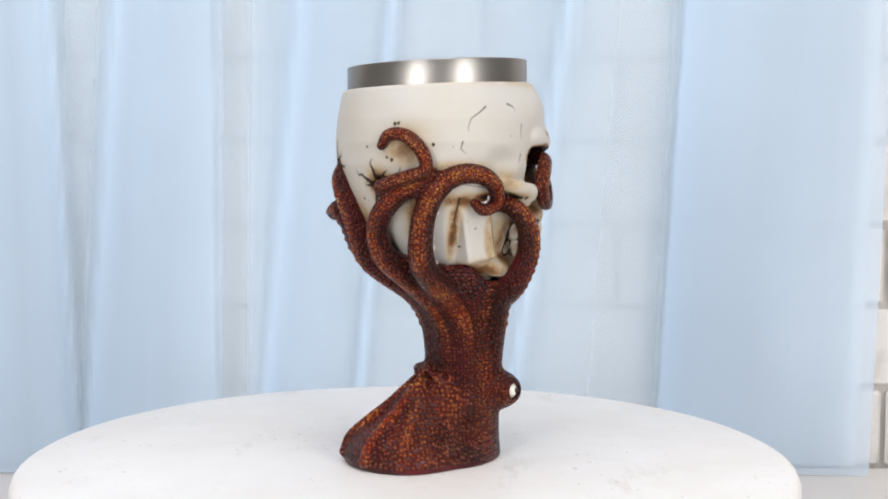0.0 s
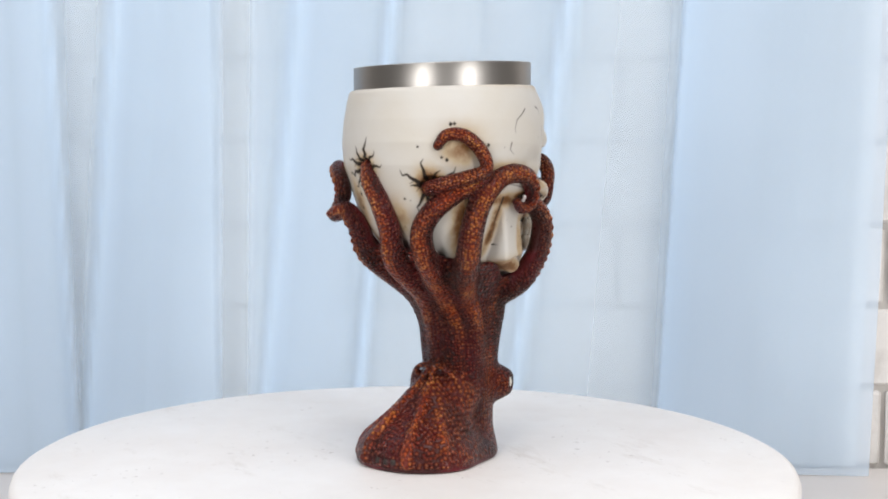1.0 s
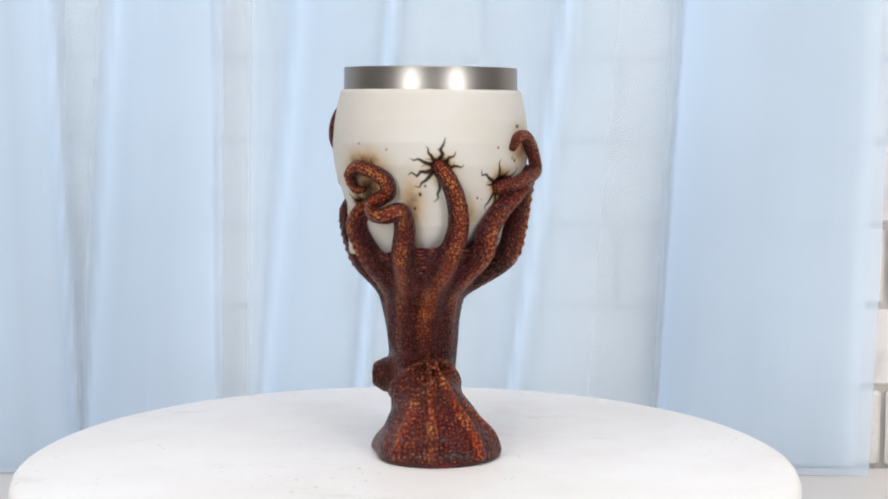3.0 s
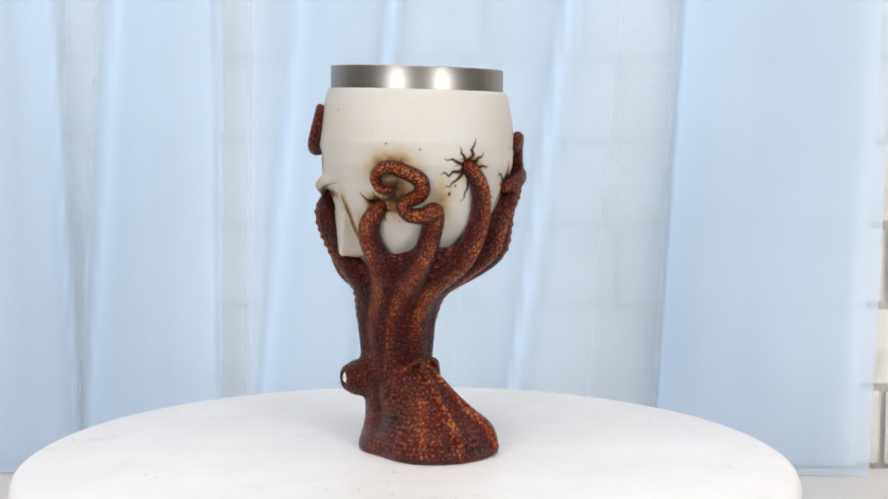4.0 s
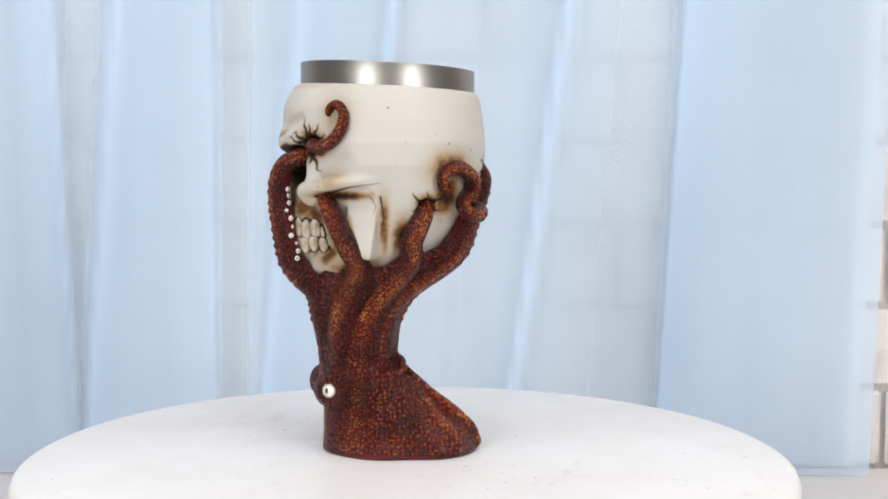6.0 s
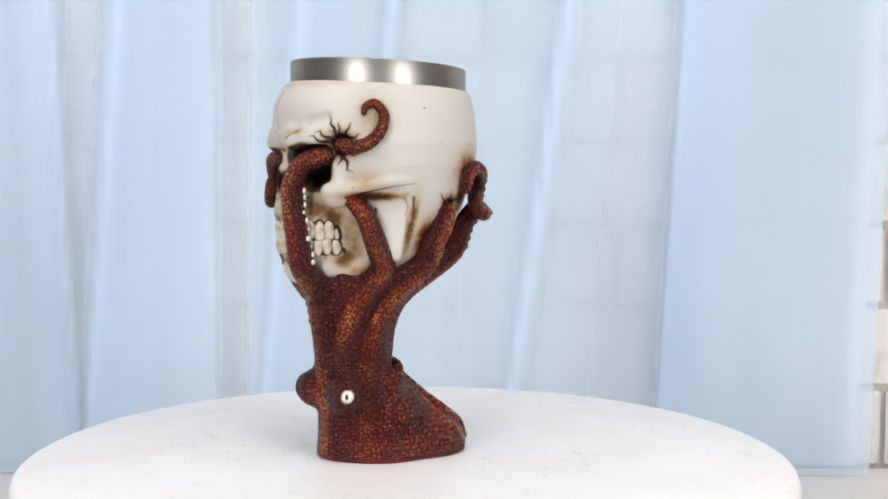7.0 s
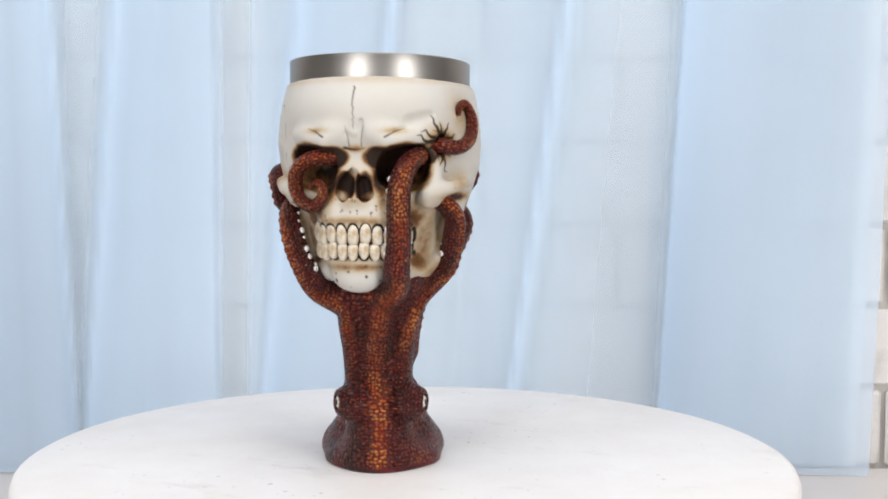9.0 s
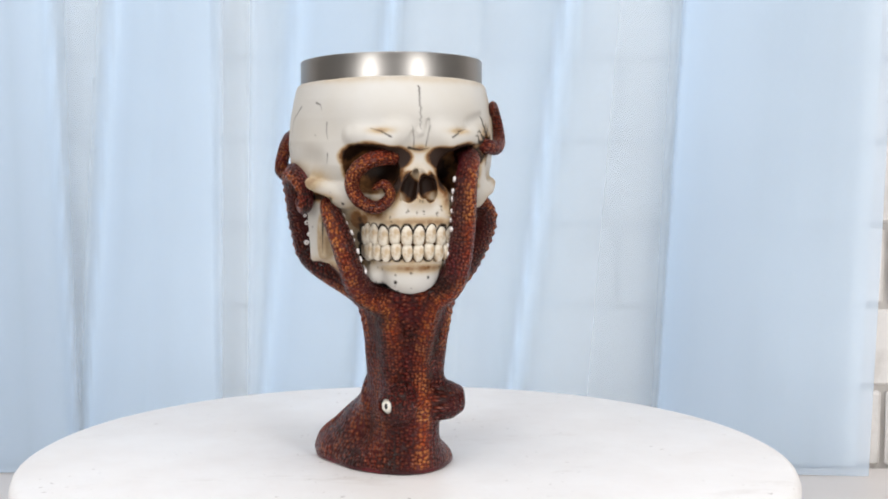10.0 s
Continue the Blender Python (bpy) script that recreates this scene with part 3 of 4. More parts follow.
    for aa, zz, r in ((-126, 152.6, 0.95), (-124, 152.8, 0.8), (-105, 143.8, 0.9), (-144, 143, 0.55), (-154, 120.6, 0.6), (-128, 137.4, 0.9), (-131, 138.5, 0.6),
                      (169, 122.3, 1.0), (172, 126, 0.6), (131, 144.6, 0.4), (150, 142, 0.4), (95, 160, 0.4), (-12, 86, 0.9), (6, 88, 0.7), (-4, 90, 0.5),
                      (165, 116, 0.7), (160, 112, 0.6), (-165, 112, 0.5), (-86, 100, 0.5), (-78, 108, 0.4), (-47, 121, 0.9), (-40, 119, 0.7)):
        crack_shade_line([(aa - 0.4, zz), (aa + 0.4, zz)], r)
    # dark paint round the teeth, shade drawn into brow creases, flecks on the jaws
    for z0, ax, ay, wide, high, phis in TEETH:
        for f in phis:
            tx, ty, turn = on_arch(f, ax, ay)
            c, sn = math.cos(radians(turn)), math.sin(radians(turn))
            across, ahead = (verts[:, 0] - tx) * c + (verts[:, 1] - ty) * sn, np.abs(-(verts[:, 0] - tx) * sn + (verts[:, 1] - ty) * c)
            g = (np.abs(across) / (0.5 * wide + 0.22)) ** 2.6 + (ahead / 3.4) ** 4 + (np.abs(verts[:, 2] - z0) / (0.5 * high + 0.3)) ** 2.6
            np.maximum(crack_shade, np.clip((1.12 - g) / 0.2, 0, 1) * (verts[:, 1] < -20), out=crack_shade)
    for s in (-1, 1):
        crack_shade_line([(s * 3.2, 143.0), (s * 3.6, 147), (s * 4.6, 151.5)], 0.2), crack_shade_line([(s * 15, 146.8), (s * 20, 149.2), (s * 25, 150.4)], 0.35)
        # shade under the cheekbones and along the jaw branch, drawn as dark lines
        crack_shade_line([(s * 50, 121.0), (s * 60, 123.2), (s * 74, 125.6), (s * 90, 127.2)], 0.5)
        crack_shade_line([(s * 90, 121), (s * 92, 112), (s * 88, 100)], 0.6), crack_shade_line([(s * 66, 116), (s * 65, 106), (s * 64, 97)], 0.6)
    crack_shade_line([(-6, 142.4), (0, 141.5), (5, 142.4)], 0.6)
    for _ in range(44):
        aa, zz = rng.uniform(-30, 30), rng.choice((rng.uniform(111, 121), rng.uniform(82, 96)))
        crack_shade_line([(aa, zz), (aa + rng.uniform(-0.6, 0.6), zz + rng.uniform(-1.2, 1.2))], rng.uniform(0.12, 0.42))
    for _ in range(38):
        aa, zz = rng.uniform(-180, 180), rng.uniform(98, 150)
        if abs(aa) > 40:
            crack_shade_line([(aa, zz), (aa + rng.uniform(-0.8, 0.8), zz + rng.uniform(-0.8, 0.8))], rng.uniform(0.02, 0.30) * (1.0 if zz < 128 else 0.5))
    stain_shade = np.zeros(len(verts))

    def wash_shade(a0, z0, wide, high, strength):
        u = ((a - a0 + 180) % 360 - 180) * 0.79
        np.maximum(stain_shade, 1.5 * strength * np.exp(-(u / wide) ** 2 - ((verts[:, 2] - z0) / high) ** 2), out=stain_shade)

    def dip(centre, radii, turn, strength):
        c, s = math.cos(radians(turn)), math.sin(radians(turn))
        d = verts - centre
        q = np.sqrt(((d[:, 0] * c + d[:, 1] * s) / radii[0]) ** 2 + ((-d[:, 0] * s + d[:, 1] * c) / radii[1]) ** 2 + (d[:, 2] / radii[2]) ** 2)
        np.maximum(stain_shade, strength * np.clip((1.22 - q) / 0.30, 0, 1), out=stain_shade)

    # sockets, hollows and nose: brown paint deepened by shade put into the colour
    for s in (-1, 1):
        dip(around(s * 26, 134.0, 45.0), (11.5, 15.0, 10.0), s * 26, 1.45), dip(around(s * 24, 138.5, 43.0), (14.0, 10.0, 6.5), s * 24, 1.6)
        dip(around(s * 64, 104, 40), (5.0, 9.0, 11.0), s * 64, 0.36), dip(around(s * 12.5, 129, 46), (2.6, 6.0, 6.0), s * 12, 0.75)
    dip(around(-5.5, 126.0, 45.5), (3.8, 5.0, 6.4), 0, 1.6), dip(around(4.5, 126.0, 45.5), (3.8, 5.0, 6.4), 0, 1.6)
    # brown patches; those under cheekbones and low on the jaw paint in shade
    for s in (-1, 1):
        wash_shade(s * 62, 128, 8, 5, 0.25), wash_shade(s * 12.5, 130, 3.4, 8, 0.85), wash_shade(s * 66, 121.5, 13, 2.0, 0.75)
        wash_shade(s * 26, 116, 9, 5, 0.45), wash_shade(s * 28, 100, 9, 6, 0.5), wash_shade(s * 42, 94, 8, 5, 0.45), wash_shade(s * 68, 88, 16, 5, 0.55), wash_shade(s * 36, 112, 7, 5, 0.6), wash_shade(s * 92, 108, 3, 12, 0.55), wash_shade(s * 20, 149.5, 5, 1.4, 0.28), wash_shade(s * 47, 103, 8, 15, 0.34), wash_shade(s * 14, 127, 3.0, 9, 0.62)
    wash_shade(-0.5, 126, 8.0, 8, 0.30), wash_shade(0, 101, 25, 6.0, 0.62), wash_shade(0, 111.5, 20, 2.2, 0.34), wash_shade(0, 92, 16, 2.0, 0.4)
    wash_shade(-0.5, 142, 5.0, 1.6, 0.45)
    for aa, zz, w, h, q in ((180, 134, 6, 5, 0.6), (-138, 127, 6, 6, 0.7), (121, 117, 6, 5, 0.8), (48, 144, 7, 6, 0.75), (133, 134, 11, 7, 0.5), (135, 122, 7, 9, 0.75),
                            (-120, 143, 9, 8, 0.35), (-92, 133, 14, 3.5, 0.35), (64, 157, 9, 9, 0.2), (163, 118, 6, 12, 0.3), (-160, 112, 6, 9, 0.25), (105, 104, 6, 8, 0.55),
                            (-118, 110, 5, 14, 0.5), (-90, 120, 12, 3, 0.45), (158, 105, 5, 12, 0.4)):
        wash_shade(aa, zz, w, h, q)
    wash_shade(0, 171, 400, 1.6, 0.10)
    stain_shade = np.clip(stain_shade, 0, 1.6)
    me = sculpt_mesh("skull_bowl", verts, quads, vertex_normals(verts, quads), MAT_SKULL, {"crack_shade": crack_shade, "stain_shade": stain_shade})
    return part("skull_bowl", me, MAT_SKULL, goblet, "ivory skull bowl with dark cracks, stains and shade painted into its recesses")


# height, half axes of the dental arch, width and height of a tooth, places on the arch
def on_arch(f, ax, ay):
    """A place on the dental arch and the turn of a tooth there; the arch runs straight back past its ends."""
    e = max(-90.0, min(90.0, f))
    x, y = ax * math.sin(radians(e)), -32.5 - ay * math.cos(radians(e)) + 0.31 * abs(f - e)
    return x, y, math.degrees(math.atan2(math.sin(radians(e)) / ax, math.cos(radians(e)) / ay))


TEETH = [(106.3, 18.9, 14.4, 4.9, 9.0, (-128, -112, -97, -81, -65, -49, -33, -17.5, -2, 13.5, 29, 45, 61, 77, 93, 108, 124)),
         (98.7, 18.2, 14.2, 4.6, 7.4, (-124, -109, -94, -78, -62, -47, -32, -17, -2.5, 12, 26.5, 42, 58, 74, 90, 105, 120))]
skull = build_skull()


def pillow(wide, deep, high, sharp, name, material, n=12, m=8):
    """A rounded block."""
    verts, faces = [], []
    for j in range(m + 1):
        for i in range(n):
            t, p = 2 * math.pi * i / n, math.pi * (j / m - 0.5)
            c = [math.cos(t) * math.cos(p), math.sin(t) * math.cos(p), math.sin(p)]
            verts.append(tuple(math.copysign(abs(v) ** sharp, v) * s * 0.5 for v, s in zip(c, (wide, deep, high))))
    for j in range(m):
        for i in range(n):
            a, b = j * n + i, j * n + (i + 1) % n
            faces.append((a, b, b + n, a + n))
    return mesh_of(name, verts, faces, material)


for row, (z, ax, ay, wide, high, phis) in enumerate(TEETH):
    me = pillow(wide * MM, 4.4 * MM, high * MM, 0.62, "tooth", MAT_TOOTH, 16, 10)
    for v in me.vertices:  # narrower and arched towards the gum
        g = max(0.0, v.co.z / (0.5 * high * MM) * (1 if row == 0 else -1))
        v.co.x *= 1 - 0.55 * g * g
        v.co.y *= 1 - 0.20 * g
    for i, phi in enumerate(phis):
        x, y, turn = on_arch(phi, ax, ay)
        tooth = part("tooth", me, MAT_TOOTH, skull)
        tooth.matrix_local = pose(x * MM, y * MM, (z + 0.45 * math.sin(i * 2.3)) * MM, -4 if row else 3, 3 * math.sin(i * 1.7),
                                  turn + 3 * math.sin(i * 3.1))

# ---- steel liner ----
cup = [(0.0, 114.0), (24.0, 114.0), (26.4, 117), (27.2, 147.5), (39.6, 158.5), (40.62, 162), (40.62, 180.1), (40.45, 180.5), (40.1, 180.6), (39.75, 180.4), (39.6, 179.9),
       (39.5, 162), (38.4, 159), (26.2, 148), (25.4, 118), (23.5, 115.2), (0.0, 115.2)]
v, f = lathe([(r * MM, z * MM) for r, z in cup], 128)
v = [(x, y, z - y * TILT) for x, y, z in v]
part("steel_liner", mesh_of("steel_liner", v, f, MAT_STEEL), MAT_STEEL, goblet, "brushed stainless steel cup liner")

# ---- octopus ----
# each arm: degrees round the cup, height, distance from the axis, thickness (radius)
ARMS = [
    [(8, 50, None, 5.5), (15, 64, None, 6), (23, 76, None, 6.2), (22, 83, 40.5, 6.3), (21.5, 91, 46.6, 6.4), (22, 103, 49.6, 6.2), (21.5, 116, 51.6, 6.0), (22, 127, 52.0, 5.7), (26, 135, 50.0, 5.2), (33, 138.5, 45, 5.0), (40, 139, 38, 4.6)],
    [(-40, 50, None, 5.5), (-45, 64, None, 6), (-46, 73, None, 6), (-35, 81.5, 36.5, 6), (-38.5, 93, 43.6, 5.8), (-42, 104, 46.2, 5.8), (-47, 112, 45.5, 5.4), (-54, 117.5, 42, 4.8), (-61, 119.5, 36, 4.4)],
    [(-108, 50, None, 5.5), (-115, 64, None, 6), (-121, 77, None, 6.5), (-113, 92, 38, 6.5), (-113, 106, 43, 6.2), (-109, 118, 43.6, 5.9), (-101, 127, 44, 5.6), (-90, 131.5, 44.5, 5.2),
     (-78, 130.5, 46.5, 4.7), (-70, 125, 46, 4.1), (-70, 118.5, 45.5, 3.6), (-77, 116.3, 44.5, 3.1), (-82, 119, 44.3, 2.4)],
    [(-138, 50, None, 5.0), (-141, 64, None, 5.5), (-144, 77, None, 6), (-143, 94, 36.5, 6.1), (-144, 106, 41.5, 5.8), (-137, 115, 43.5, 5.6), (-126, 122, 45.0, 5.2), (-114, 128, 46.0, 4.6), (-108, 132, 46.5, 4.0)],
    [(-175, 50, None, 5), (-175, 64, None, 5.5), (-173, 77, None, 6), (-171, 92, 34, 6.1), (-167, 107, 41, 5.7), (-170, 119, 44, 5.2), (-175, 128, 45.5, 4.7), (-180, 134, 43, 4.2)],
    [(146, 50, None, 5), (149, 64, None, 5.5), (152, 77, None, 6), (153, 94, 36.0, 6.0), (158, 107, 41.5, 5.6), (157.5, 114.5, 46.5, 5.0), (151, 113.0, 50.5, 4.4), (143.5, 113.6, 49.5, 3.9),
     (141, 118, 47.0, 3.8), (150, 122.5, 46.0, 4.2), (150, 128, 47.0, 4.2), (143, 131.8, 48, 4.0), (133, 134.2, 48.5, 3.7), (125.5, 130.5, 47.8, 3.2), (127.5, 124.5, 46.0, 2.6), (132.5, 124.3, 45.0, 1.9)],
    [(112, 50, None, 5.5), (118, 64, None, 5.8), (123, 77, None, 6.2), (113, 91, 32.5, 6.2), (112, 101, 38.0, 6.0), (115, 108, 40.8, 5.7), (119, 113, 40.0, 5.0), (122, 117, 36.0, 4.0)],
    [(62, 50, None, 5.5), (72, 64, None, 6), (83, 77, None, 6.3), (71, 89, 35.0, 6.2), (67.5, 98, 40.5, 6.0), (64, 106, 43.5, 5.7), (60.5, 113, 44.8, 5.3), (53, 119.5, 42.0, 4.8), (46, 121, 37, 4.4)],
    # loose ends that come out of the skull
    [(-8, 137.5, 38, 4.0), (-16, 138.5, 45, 4.4), (-25, 137.2, 49, 4.4), (-32, 132.5, 50.0, 4.3), (-34, 126.0, 49.5, 4.1), (-29.5, 120, 49.5, 3.9), (-21.5, 117.8, 50.0, 3.6), (-15.5, 122.2, 50.5, 3.1), (-18, 127.4, 50.0, 2.5), (-22.5, 126, 49.5, 1.9)],
    [(-141, 125, 38, 4.0), (-136, 125.8, 44.5, 4.3), (-127, 128, 48, 4.2), (-117, 130.5, 49.8, 3.9), (-109.5, 133, 50.3, 3.7), (-109.5, 138, 49.5, 3.9), (-114, 144, 48.5, 4.0), (-121, 148, 48.0, 3.8), (-129, 147.8, 47.6, 3.4), (-133.5, 143.5, 47.2, 2.7)],
    [(44, 143.5, 39, 4.0), (48, 143.6, 45.5, 4.3), (56, 142.7, 48, 4.1), (64, 145.2, 48.6, 3.8), (69.5, 150.8, 48.0, 3.5), (70.5, 157, 46.8, 3.1), (66, 161.6, 45.8, 2.6), (61, 160.2, 46.0, 2.2), (60, 157.5, 46.2, 1.6)],
]
BODY_TURN = 13.0  # the octopus looks a little aside of the skull


def turned(x, y, z):
    c, s = math.cos(radians(BODY_TURN)), math.sin(radians(BODY_TURN))
    x += 1.2
    return np.array((x * c - y * s, x * s + y * c, z))


CURVES = []
EYE_OUT = {-1: 12.8, 1: 11.0}  # how far each eye stands out


def on_grip(a, z, r):
    """The middle of an arm that runs up the stem or the grip, a degrees round its own axis."""
    rx, ry, yc = (np.interp(z, LINE_Z, line) for line in (LINE_X, LINE_R, LINE_Y))
    out = float(np.interp(z, [30, 48, 62], [-2.5, 0.4, 1.8]))
    return np.array((-0.19 * yc + (rx - r + out) * math.sin(radians(a)), yc - (ry - r + out) * math.cos(radians(a)), z))


def build_octopus():
    clay = Clay((-54, -58, -2), (54, 56, 166), 0.45)
    # stem and grip
    sl, x, y, z = clay.window((-58, -62, -2), (58, 58, 104))
    r, rx, yc = (np.interp(z, LINE_Z, line).astype(np.float32) for line in (LINE_R, LINE_X, LINE_Y))
    grip = (np.sqrt(((x + 0.19 * yc) * r / rx) ** 2 + (y - yc) ** 2) - r + 2.0) * 0.85
    rim = 89.5 + 8.5 * y / np.sqrt(x * x + y * y + 9)
    web = np.degrees(np.arctan2(x, -y))
    rim = rim + 6.5 * np.exp(-((web - 46) / 15) ** 2) + 4.0 * np.exp(-((web + 76) / 18) ** 2)
    clay.join(sl, smooth_max(grip, z - rim, 2.5), 0.1, 0)
    # mantle lying behind, and the foot
    clay.ellipsoid(turned(0, 17.5, 2.5), (29.0, 25.4, 18.5), 5, BODY_TURN, 0)
    clay.ellipsoid(turned(0, -2.5, 0.5), (26.5, 23.8, 13.5), 8, BODY_TURN, 0)
    clay.chain([turned(0, 2.0, 38.0), turned(0, 5.0, 30.0), turned(0, 9.0, 20.0)], [5.5, 9.5, 14.0], 4, 0)
    clay.chain([turned(0, -1.0, 30.5), turned(0, 5.5, 21.5), turned(0, 12, 10)], [13.5, 14.8, 18.0], 4, 0)
    clay.ellipsoid(turned(0, -2.0, 26.0), (17.4, 12.5, 15.5), 2.5, BODY_TURN, 0)
    clay.ellipsoid(turned(0, 8.0, 13.0), (22.0, 17.0, 16.0), 6, BODY_TURN, 0)
    # edge of the mantle, a thin collar
    collar = [turned(-17.0, -7, 26), turned(-15.6, -1.5, 32), turned(-9.0, 5.6, 40.5), turned(0, 6.4, 43.4), turned(9.0, 5.6, 40.5), turned(15.6, -1.5, 32), turned(17.0, -7, 26)]
    clay.chain(spline(collar, 6), np.concatenate([np.linspace(0.6, 1.2, 10), np.full(17, 1.2), np.linspace(1.2, 0.6, 10)]), 4.0, 0)
    # ribs on the mantle
    ribs = [spline(collar, 12)]
    for ang in (-62, -24, 24, 62):
        s, c = math.sin(radians(ang)), math.cos(radians(ang))
        foot_x, foot_y = 28.6 * s, 17.8 + 25.4 * c
        low_rib = 0.88 if abs(ang) > 40 else 1.0
        foot_x, foot_y = foot_x * (0.6 + 0.4 * low_rib), 7.5 + (foot_y - 7.5) * (0.6 + 0.4 * low_rib)
        rib = [turned(4 * s + (foot_x - 4 * s) * u, 7.5 + (foot_y - 7.5) * u, h * low_rib) for u, h in ((0.0, 40.0), (0.38, 27.8), (0.70, 19.0), (0.92, 12.0), (1.0, 4.4))]
        ribs.append(spline(rib, 12))
        clay.chain(spline(rib, 6), np.linspace(0.9, 2.0, 25), 2.6, 0)
    # eye bulges
    for s in (-1, 1):
        clay.ellipsoid(turned(s * EYE_OUT[s], -27.8, 31.5), (8.2, 8.6, 8.8), 4, BODY_TURN, 0)
        way = Vector((s * 0.94, -0.34, 0.03)).normalized()
        side, up = way.cross(Vector((0, 0, 1))).normalized(), Vector((0, 0, 1))
        lid = [turned(*(Vector((s * EYE_OUT[s], -27.8, 31.6)) + way * 6.2 + side * 4.0 * math.cos(t) + up * 4.0 * math.sin(t))) for t in np.linspace(0, 2 * math.pi, 19)]
        clay.chain(lid, np.full(19, 1.6), 2.5, 0)
    # arms
    for i, rows in enumerate(ARMS):
        pull = lambda a, z: 0.0 if i < 2 else float(np.interp(z, [84, 90, 98, 108, 118, 124], [2.0, 2.6, 2.4, 1.8, 0.8, 0.3]))
        thin = lambda z: 0.77 if i >= 8 else float(np.interp(z, [80, 96], [1.0, 0.86]))
        rows = [(rows[0][0], 28, None, 4.0)] + rows if rows[0][2] is None else rows
        c = spline([(*(on_grip(a, z, r) if d is None else around(a, z, d - (pull(a, z) if i < 8 else 0))), r * thin(z)) for a, z, d, r in rows], 7)
        CURVES.append(c)
        clay.chain(c[:, :3], c[:, 3], 4.2 if i < 8 else 1.0, i + 1)
    # a row of knobs along the back of each arm
    for i, c in enumerate(CURVES[:8]):
        run, last = 0.0, c[0, :3]
        for p in c[14:-10]:
            run += np.linalg.norm(p[:3] - last)
            last = p[:3]
            if run > 3.4:
                run = 0.0
                out = np.array((p[0], p[1] + 4, 0.0))
                out /= np.linalg.norm(out) + 1e-9
                out = out * 0.92 + np.array((0, 0, -0.25 if p[2] < 110 else 0.0))
                clay.ellipsoid(p[:3] + out * (p[3] - 0.15), (1.25, 1.25, 1.25), 0.8)
    # sockets of the eyes
    for s in (-1, 1):
        clay.ellipsoid(turned(s * (EYE_OUT[s] + 5.7), -29.9, 31.8), (3.9, 3.9, 3.9), 0.6, carve=True)
    # flat foot with a small lip
    sl, x, y, z = clay.window((-58, -62, -2), (58, 58, 6))
    clay.field[sl] = smooth_max(clay.field[sl], np.broadcast_to(-z + 0.02, clay.field[sl].shape).astype(np.float32), 1.5)
    verts, quads = clay.skin()
    verts = relax(verts, quads, 1, 0.4)
    n = vertex_normals(verts, quads)
    owner = clay.owner_at(verts)
    # where each scale of the hide lies: rows along the arms and the stem, coarser on the mantle
    centre_y = np.interp(verts[:, 2], LINE_Z, LINE_Y)
    out = np.stack([verts[:, 0], verts[:, 1] - centre_y, np.zeros(len(verts))], 1)
    out /= np.linalg.norm(out, axis=1, keepdims=True) + 1e-9
    facing = (n * out).sum(1)
    low = np.clip((48 - verts[:, 2]) / 10, 0, 1)
    b = np.degrees(np.arctan2(verts[:, 0] - 1.5, -(verts[:, 1] + 8))) - BODY_TURN
    b = (b + 180) % 360 - 180
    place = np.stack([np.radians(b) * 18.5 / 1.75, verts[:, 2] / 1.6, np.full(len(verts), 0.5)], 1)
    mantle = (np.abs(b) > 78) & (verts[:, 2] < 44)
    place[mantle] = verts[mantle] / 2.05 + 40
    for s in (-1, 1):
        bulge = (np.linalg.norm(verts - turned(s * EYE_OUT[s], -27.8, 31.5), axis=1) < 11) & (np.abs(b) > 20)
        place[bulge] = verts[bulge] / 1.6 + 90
    ridge = np.zeros(len(verts))
    for k, c in enumerate(CURVES):
        mine = np.flatnonzero(owner == k + 1)
        if not len(mine):
            continue
        pts = c[:, :3]
        run = np.concatenate([[0], np.cumsum(np.linalg.norm(np.diff(pts, axis=0), axis=1))])
        near = np.concatenate([np.argmin(((verts[part_of][:, None] - pts[None]) ** 2).sum(2), axis=1) for part_of in np.array_split(mine, len(mine) // 4000 + 1)])
        along = np.gradient(pts, axis=0)
        along /= np.linalg.norm(along, axis=1, keepdims=True)
        off = verts[mine] - pts[near]
        t = along[near]
        ahead = (off * t).sum(1)
        up = np.stack([pts[near][:, 0], pts[near][:, 1] + 3, np.zeros(len(mine))], 1)
        up -= (up * t).sum(1)[:, None] * t
        up /= np.linalg.norm(up, axis=1, keepdims=True) + 1e-9
        side = np.cross(t, up)
        theta = np.arctan2((off * side).sum(1), (off * up).sum(1))
        size = np.interp(c[near, 3], [2, 6], [1.05, 1.6])
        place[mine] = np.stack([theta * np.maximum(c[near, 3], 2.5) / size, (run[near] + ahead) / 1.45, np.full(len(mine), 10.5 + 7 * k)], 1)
        ridge[mine] = np.clip(1.3 - np.abs(theta) / 0.72, 0, 1)
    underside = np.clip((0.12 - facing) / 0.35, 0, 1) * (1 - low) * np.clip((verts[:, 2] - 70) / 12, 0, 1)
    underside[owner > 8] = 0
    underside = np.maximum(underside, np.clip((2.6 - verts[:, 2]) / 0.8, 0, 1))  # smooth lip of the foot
    # brushed colour sits on the backs of the arms and the stripe down the front
    front = np.exp(-(b / 9.0) ** 2) + 0.30 * np.exp(-((np.abs(b) - 58) / 18) ** 2) + 0.30 * np.exp(-((np.abs(b) - 130) / 40) ** 2) * low
    dorsal = np.clip(np.where(owner > 0, ridge * np.clip((facing + 0.1) / 0.5, 0, 1), front), 0.05, 1)
    dorsal[owner > 8] = np.maximum(ridge, 0.35)[owner > 8]
    stem = np.clip((66 - verts[:, 2]) / 16, 0, 1) * (owner > 0) * (owner != 1)
    dorsal = dorsal * (1 - 0.8 * stem)
    foot = np.flatnonzero(verts[:, 2] < 46)
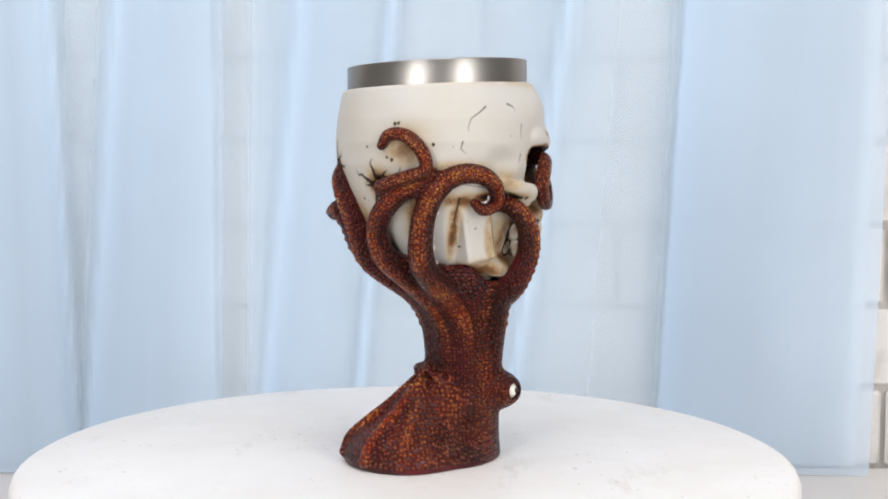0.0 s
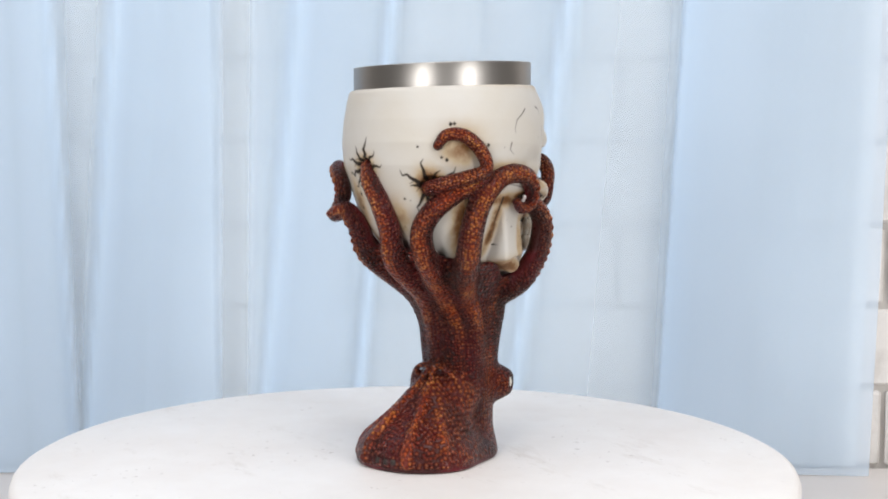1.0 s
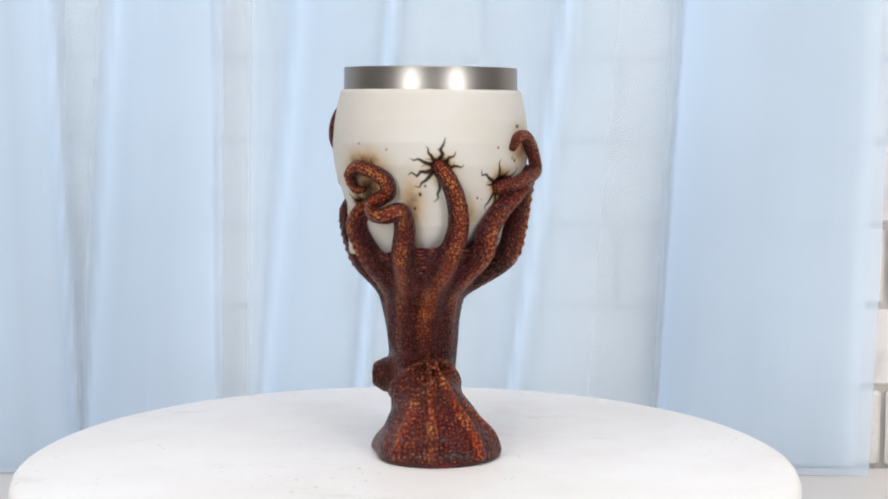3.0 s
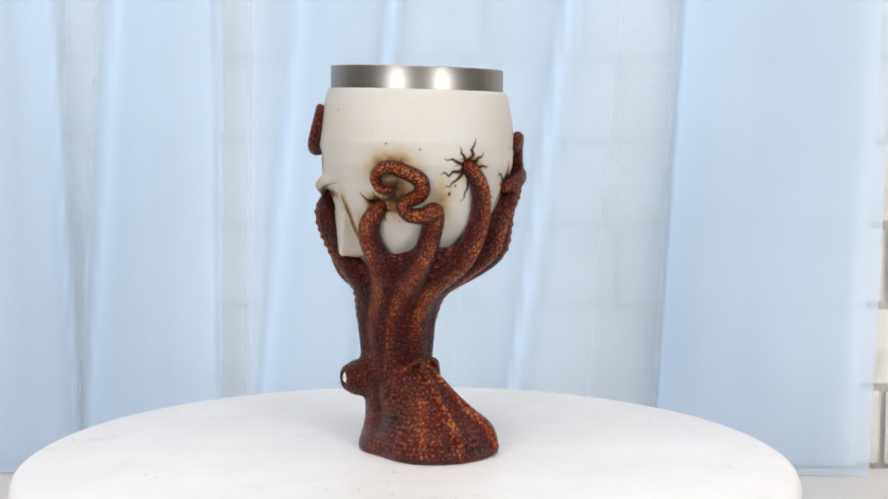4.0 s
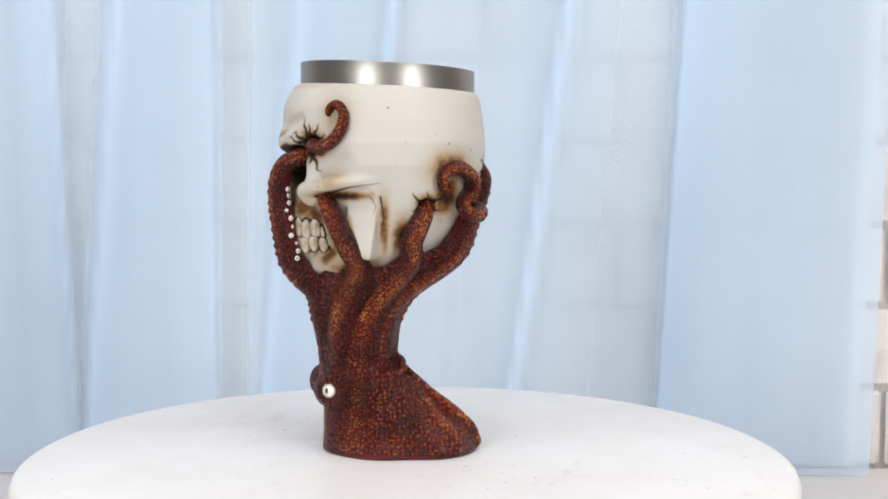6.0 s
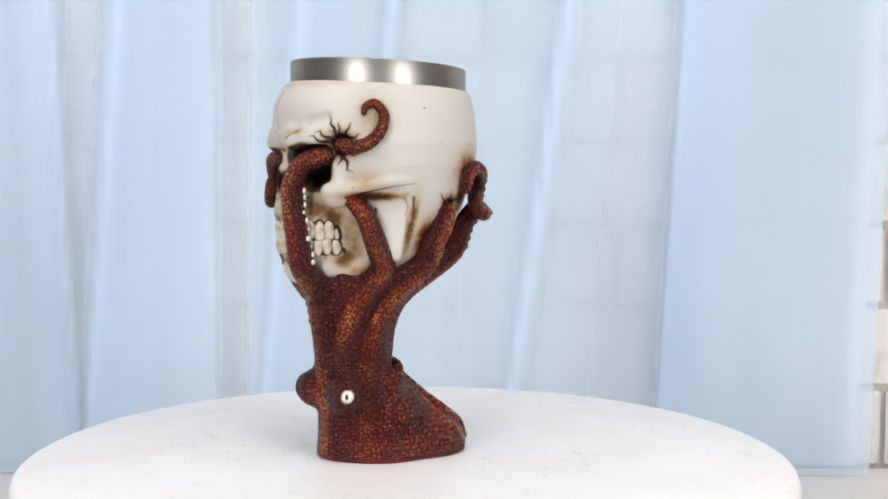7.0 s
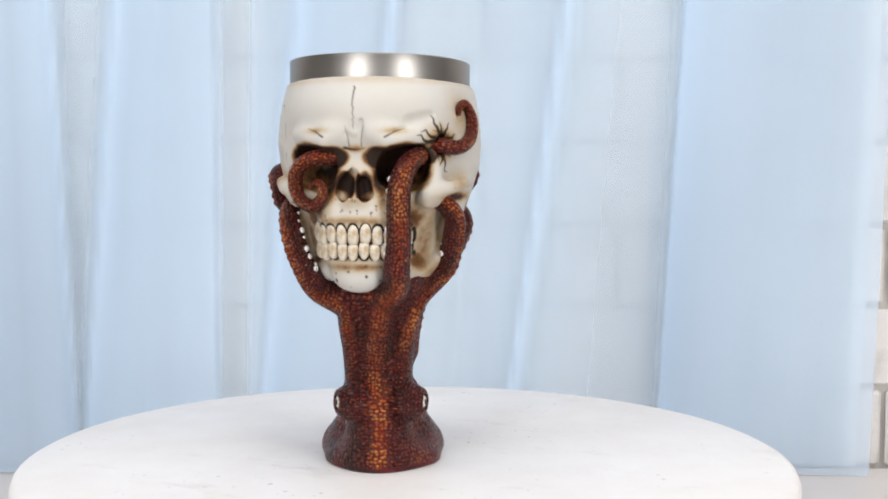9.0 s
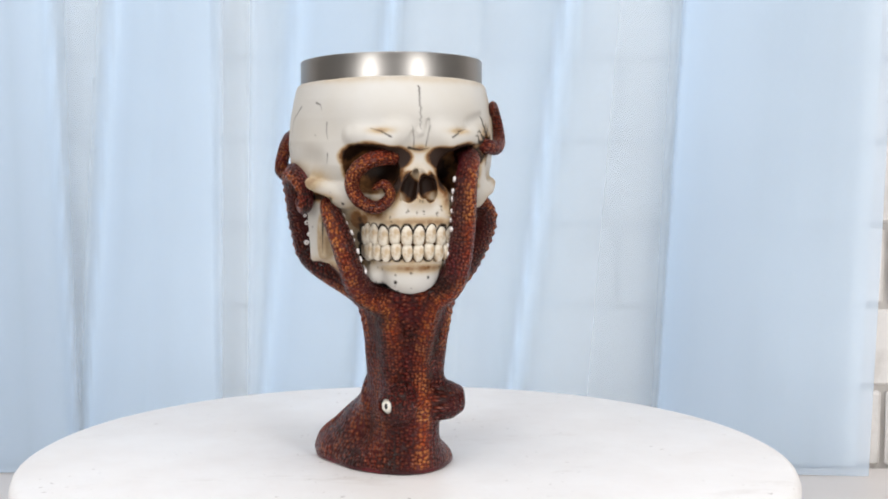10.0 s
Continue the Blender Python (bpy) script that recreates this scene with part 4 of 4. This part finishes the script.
    for rib in ribs:
        near = np.full(len(foot), 99.0)
        for p in rib:
            np.minimum(near, np.linalg.norm(verts[foot] - p, axis=1), out=near)
        line = np.clip(1.6 - near / 2.4, 0, 1) * (0.4 if rib is ribs[0] else 1.0)
        dorsal[foot] = np.maximum(dorsal[foot], line)
    who = np.median(owner[quads], axis=1).astype(int)
    # stray patches of an arm go to the body
    for k in range(1, len(ARMS) + 1):
        mine = np.flatnonzero(who == k)
        ids, q = np.unique(quads[mine], return_inverse=True)
        q, tag = q.reshape(-1, 4), np.arange(len(ids))
        while True:
            low_tag = tag.copy()
            least = tag[q].min(1)
            for c in range(4):
                np.minimum.at(low_tag, q[:, c], least)
            low_tag = low_tag[low_tag]
            if (low_tag == tag).all():
                break
            tag = low_tag
        piece = tag[q[:, 0]]
        who[mine[piece != np.bincount(piece).argmax()]] = 0
    made = []
    for k in range(len(ARMS) + 1):
        q = quads[who == k]
        if len(q):
            name = "octopus_body" if k == 0 else "tentacle"
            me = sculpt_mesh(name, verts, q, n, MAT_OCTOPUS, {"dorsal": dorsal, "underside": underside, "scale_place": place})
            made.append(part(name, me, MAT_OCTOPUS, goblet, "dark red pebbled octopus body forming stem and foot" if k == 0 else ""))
    return made


octopus = build_octopus()

# eyes
for s in (-1, 1):
    c, way = turned(s * (EYE_OUT[s] + 4.2), -29.3, 31.8), Vector(turned(s * 0.86 - 1.2, -0.50, 0.05)).normalized()
    bm = bmesh.new()
    bmesh.ops.create_uvsphere(bm, u_segments=24, v_segments=16, radius=3.9 * MM)
    eye = part("eyeball", bm, MAT_EYE, goblet, "glossy white octopus eye")
    eye.location = Vector(c) * MM
    bm = bmesh.new()
    bmesh.ops.create_uvsphere(bm, u_segments=16, v_segments=10, radius=1.0)
    bmesh.ops.scale(bm, verts=bm.verts, vec=(0.8 * MM, 1.3 * MM, 0.5 * MM))
    pupil = part("pupil", bm, MAT_BLACK, eye, "black pupil")
    pupil.matrix_local = Matrix.Translation(way * 3.75 * MM) @ way.to_track_quat("Z", "Y").to_matrix().to_4x4()

# suckers along the inner edges of the arms
cupv, cupf = lathe([(0.0, 0.1 * MM), (0.45 * MM, 0.15 * MM), (0.75 * MM, 0.75 * MM), (1.05 * MM, 0.7 * MM), (1.2 * MM, 0.2 * MM), (1.1 * MM, -0.5 * MM)], 12)
SUCKER = mesh_of("sucker", cupv, cupf, MAT_SUCKER)
for arm, side, z0, z1, gap in ((0, 1, 94, 130, 2.9), (0, -1, 92, 128, 3.0), (1, -1, 88, 113, 2.7), (2, -1, 90, 122, 3.0), (7, 1, 88, 102, 3.0)):
    c, run = CURVES[arm], 0.0
    for p, q in zip(c[:-1], c[1:]):
        run += np.linalg.norm(q[:3] - p[:3])
        if run < gap * (1.0 + 0.35 * math.sin(q[2] * 1.7)) or not z0 < q[2] < z1:
            continue
        run = 0.0
        along = Vector(q[:3] - p[:3]).normalized()
        out = Vector((q[0], q[1], 0)).normalized()
        over = (along.cross(out) * -side).normalized()
        way = (over * 0.8 - out * (0.55 + 0.3 * math.sin(q[2] * 2.3))).normalized()
        s = part("sucker", SUCKER, MAT_SUCKER, octopus[arm + 1])
        s.matrix_local = Matrix.Translation((Vector(q[:3]) + way * (q[3] - 0.1)) * MM) @ way.to_track_quat("Z", "Y").to_matrix().to_4x4() @ Matrix.Scale(0.55 + 0.55 * abs(math.sin(q[2] * 3)), 4)

# maker's mark on the back of the foot: plain bars
for i, (dx, wide) in enumerate(((-5.4, 2.6), (-1.6, 2.0), (0.6, 0.6), (2.8, 2.0), (4.8, 0.6))):
    mark = part("maker_mark", box_bm(-wide / 2 * MM, wide / 2 * MM, -0.5 * MM, 0.5 * MM, -1.3 * MM, (1.3 if wide > 1 else -0.7) * MM, 0.15 * MM, 1), MAT_MARK, goblet)
    f = math.asin(dx / 27.5)
    at = turned(27.3 * math.sin(f), 17.5 + 24.9 * math.cos(f), 4.6)
    mark.matrix_local = Matrix.Translation(Vector(at) * MM) @ pose(0, 0, 0, 0, 0, BODY_TURN - math.degrees(f))

# ---- bricks, last ----
BRICK_H, BRICK_W, JOINT = 0.070, 0.230, 0.0045
bm = box_bm(-(BRICK_W - JOINT) / 2, (BRICK_W - JOINT) / 2, -0.0005, 0.006, -(BRICK_H - JOINT) / 2, (BRICK_H - JOINT) / 2, 0.0025, 1)
brick_mesh = bpy.data.meshes.new("brick")
bm.to_mesh(brick_mesh)
bm.free()
brick_mesh.materials.append(MAT_BRICK)
rng = random.Random(4)
for row in range(-2, 14):
    for col in range(-4, 4):
        x = (col + 0.5 * (row % 2)) * BRICK_W + 0.05
        z = TABLE_Z - 0.004 + (row + 0.5) * BRICK_H
        brick = part("brick", brick_mesh, MAT_BRICK, wall_north)
        brick.matrix_local = pose(x, WALL_Y + rng.uniform(-0.0015, 0.001), z, rng.uniform(-0.4, 0.4), 0, rng.uniform(-0.5, 0.5))


def motions():
    rate, start = 27.3205, 104.0
    ax, ay = 0.013033, -0.0081836
    spin, carry = [], []
    for i in range(21):
        t = i * 0.5
        g = radians(rate * t)
        spin.append((t, pose(0, 0, 0, 0, 0, rate * t)))
        carry.append((t, pose(ax * math.cos(g) - ay * math.sin(g), ax * math.sin(g) + ay * math.cos(g), 0.0, 0, 0, start + rate * t)))
    walk(turntable, spin)
    walk(goblet, carry)


motions()
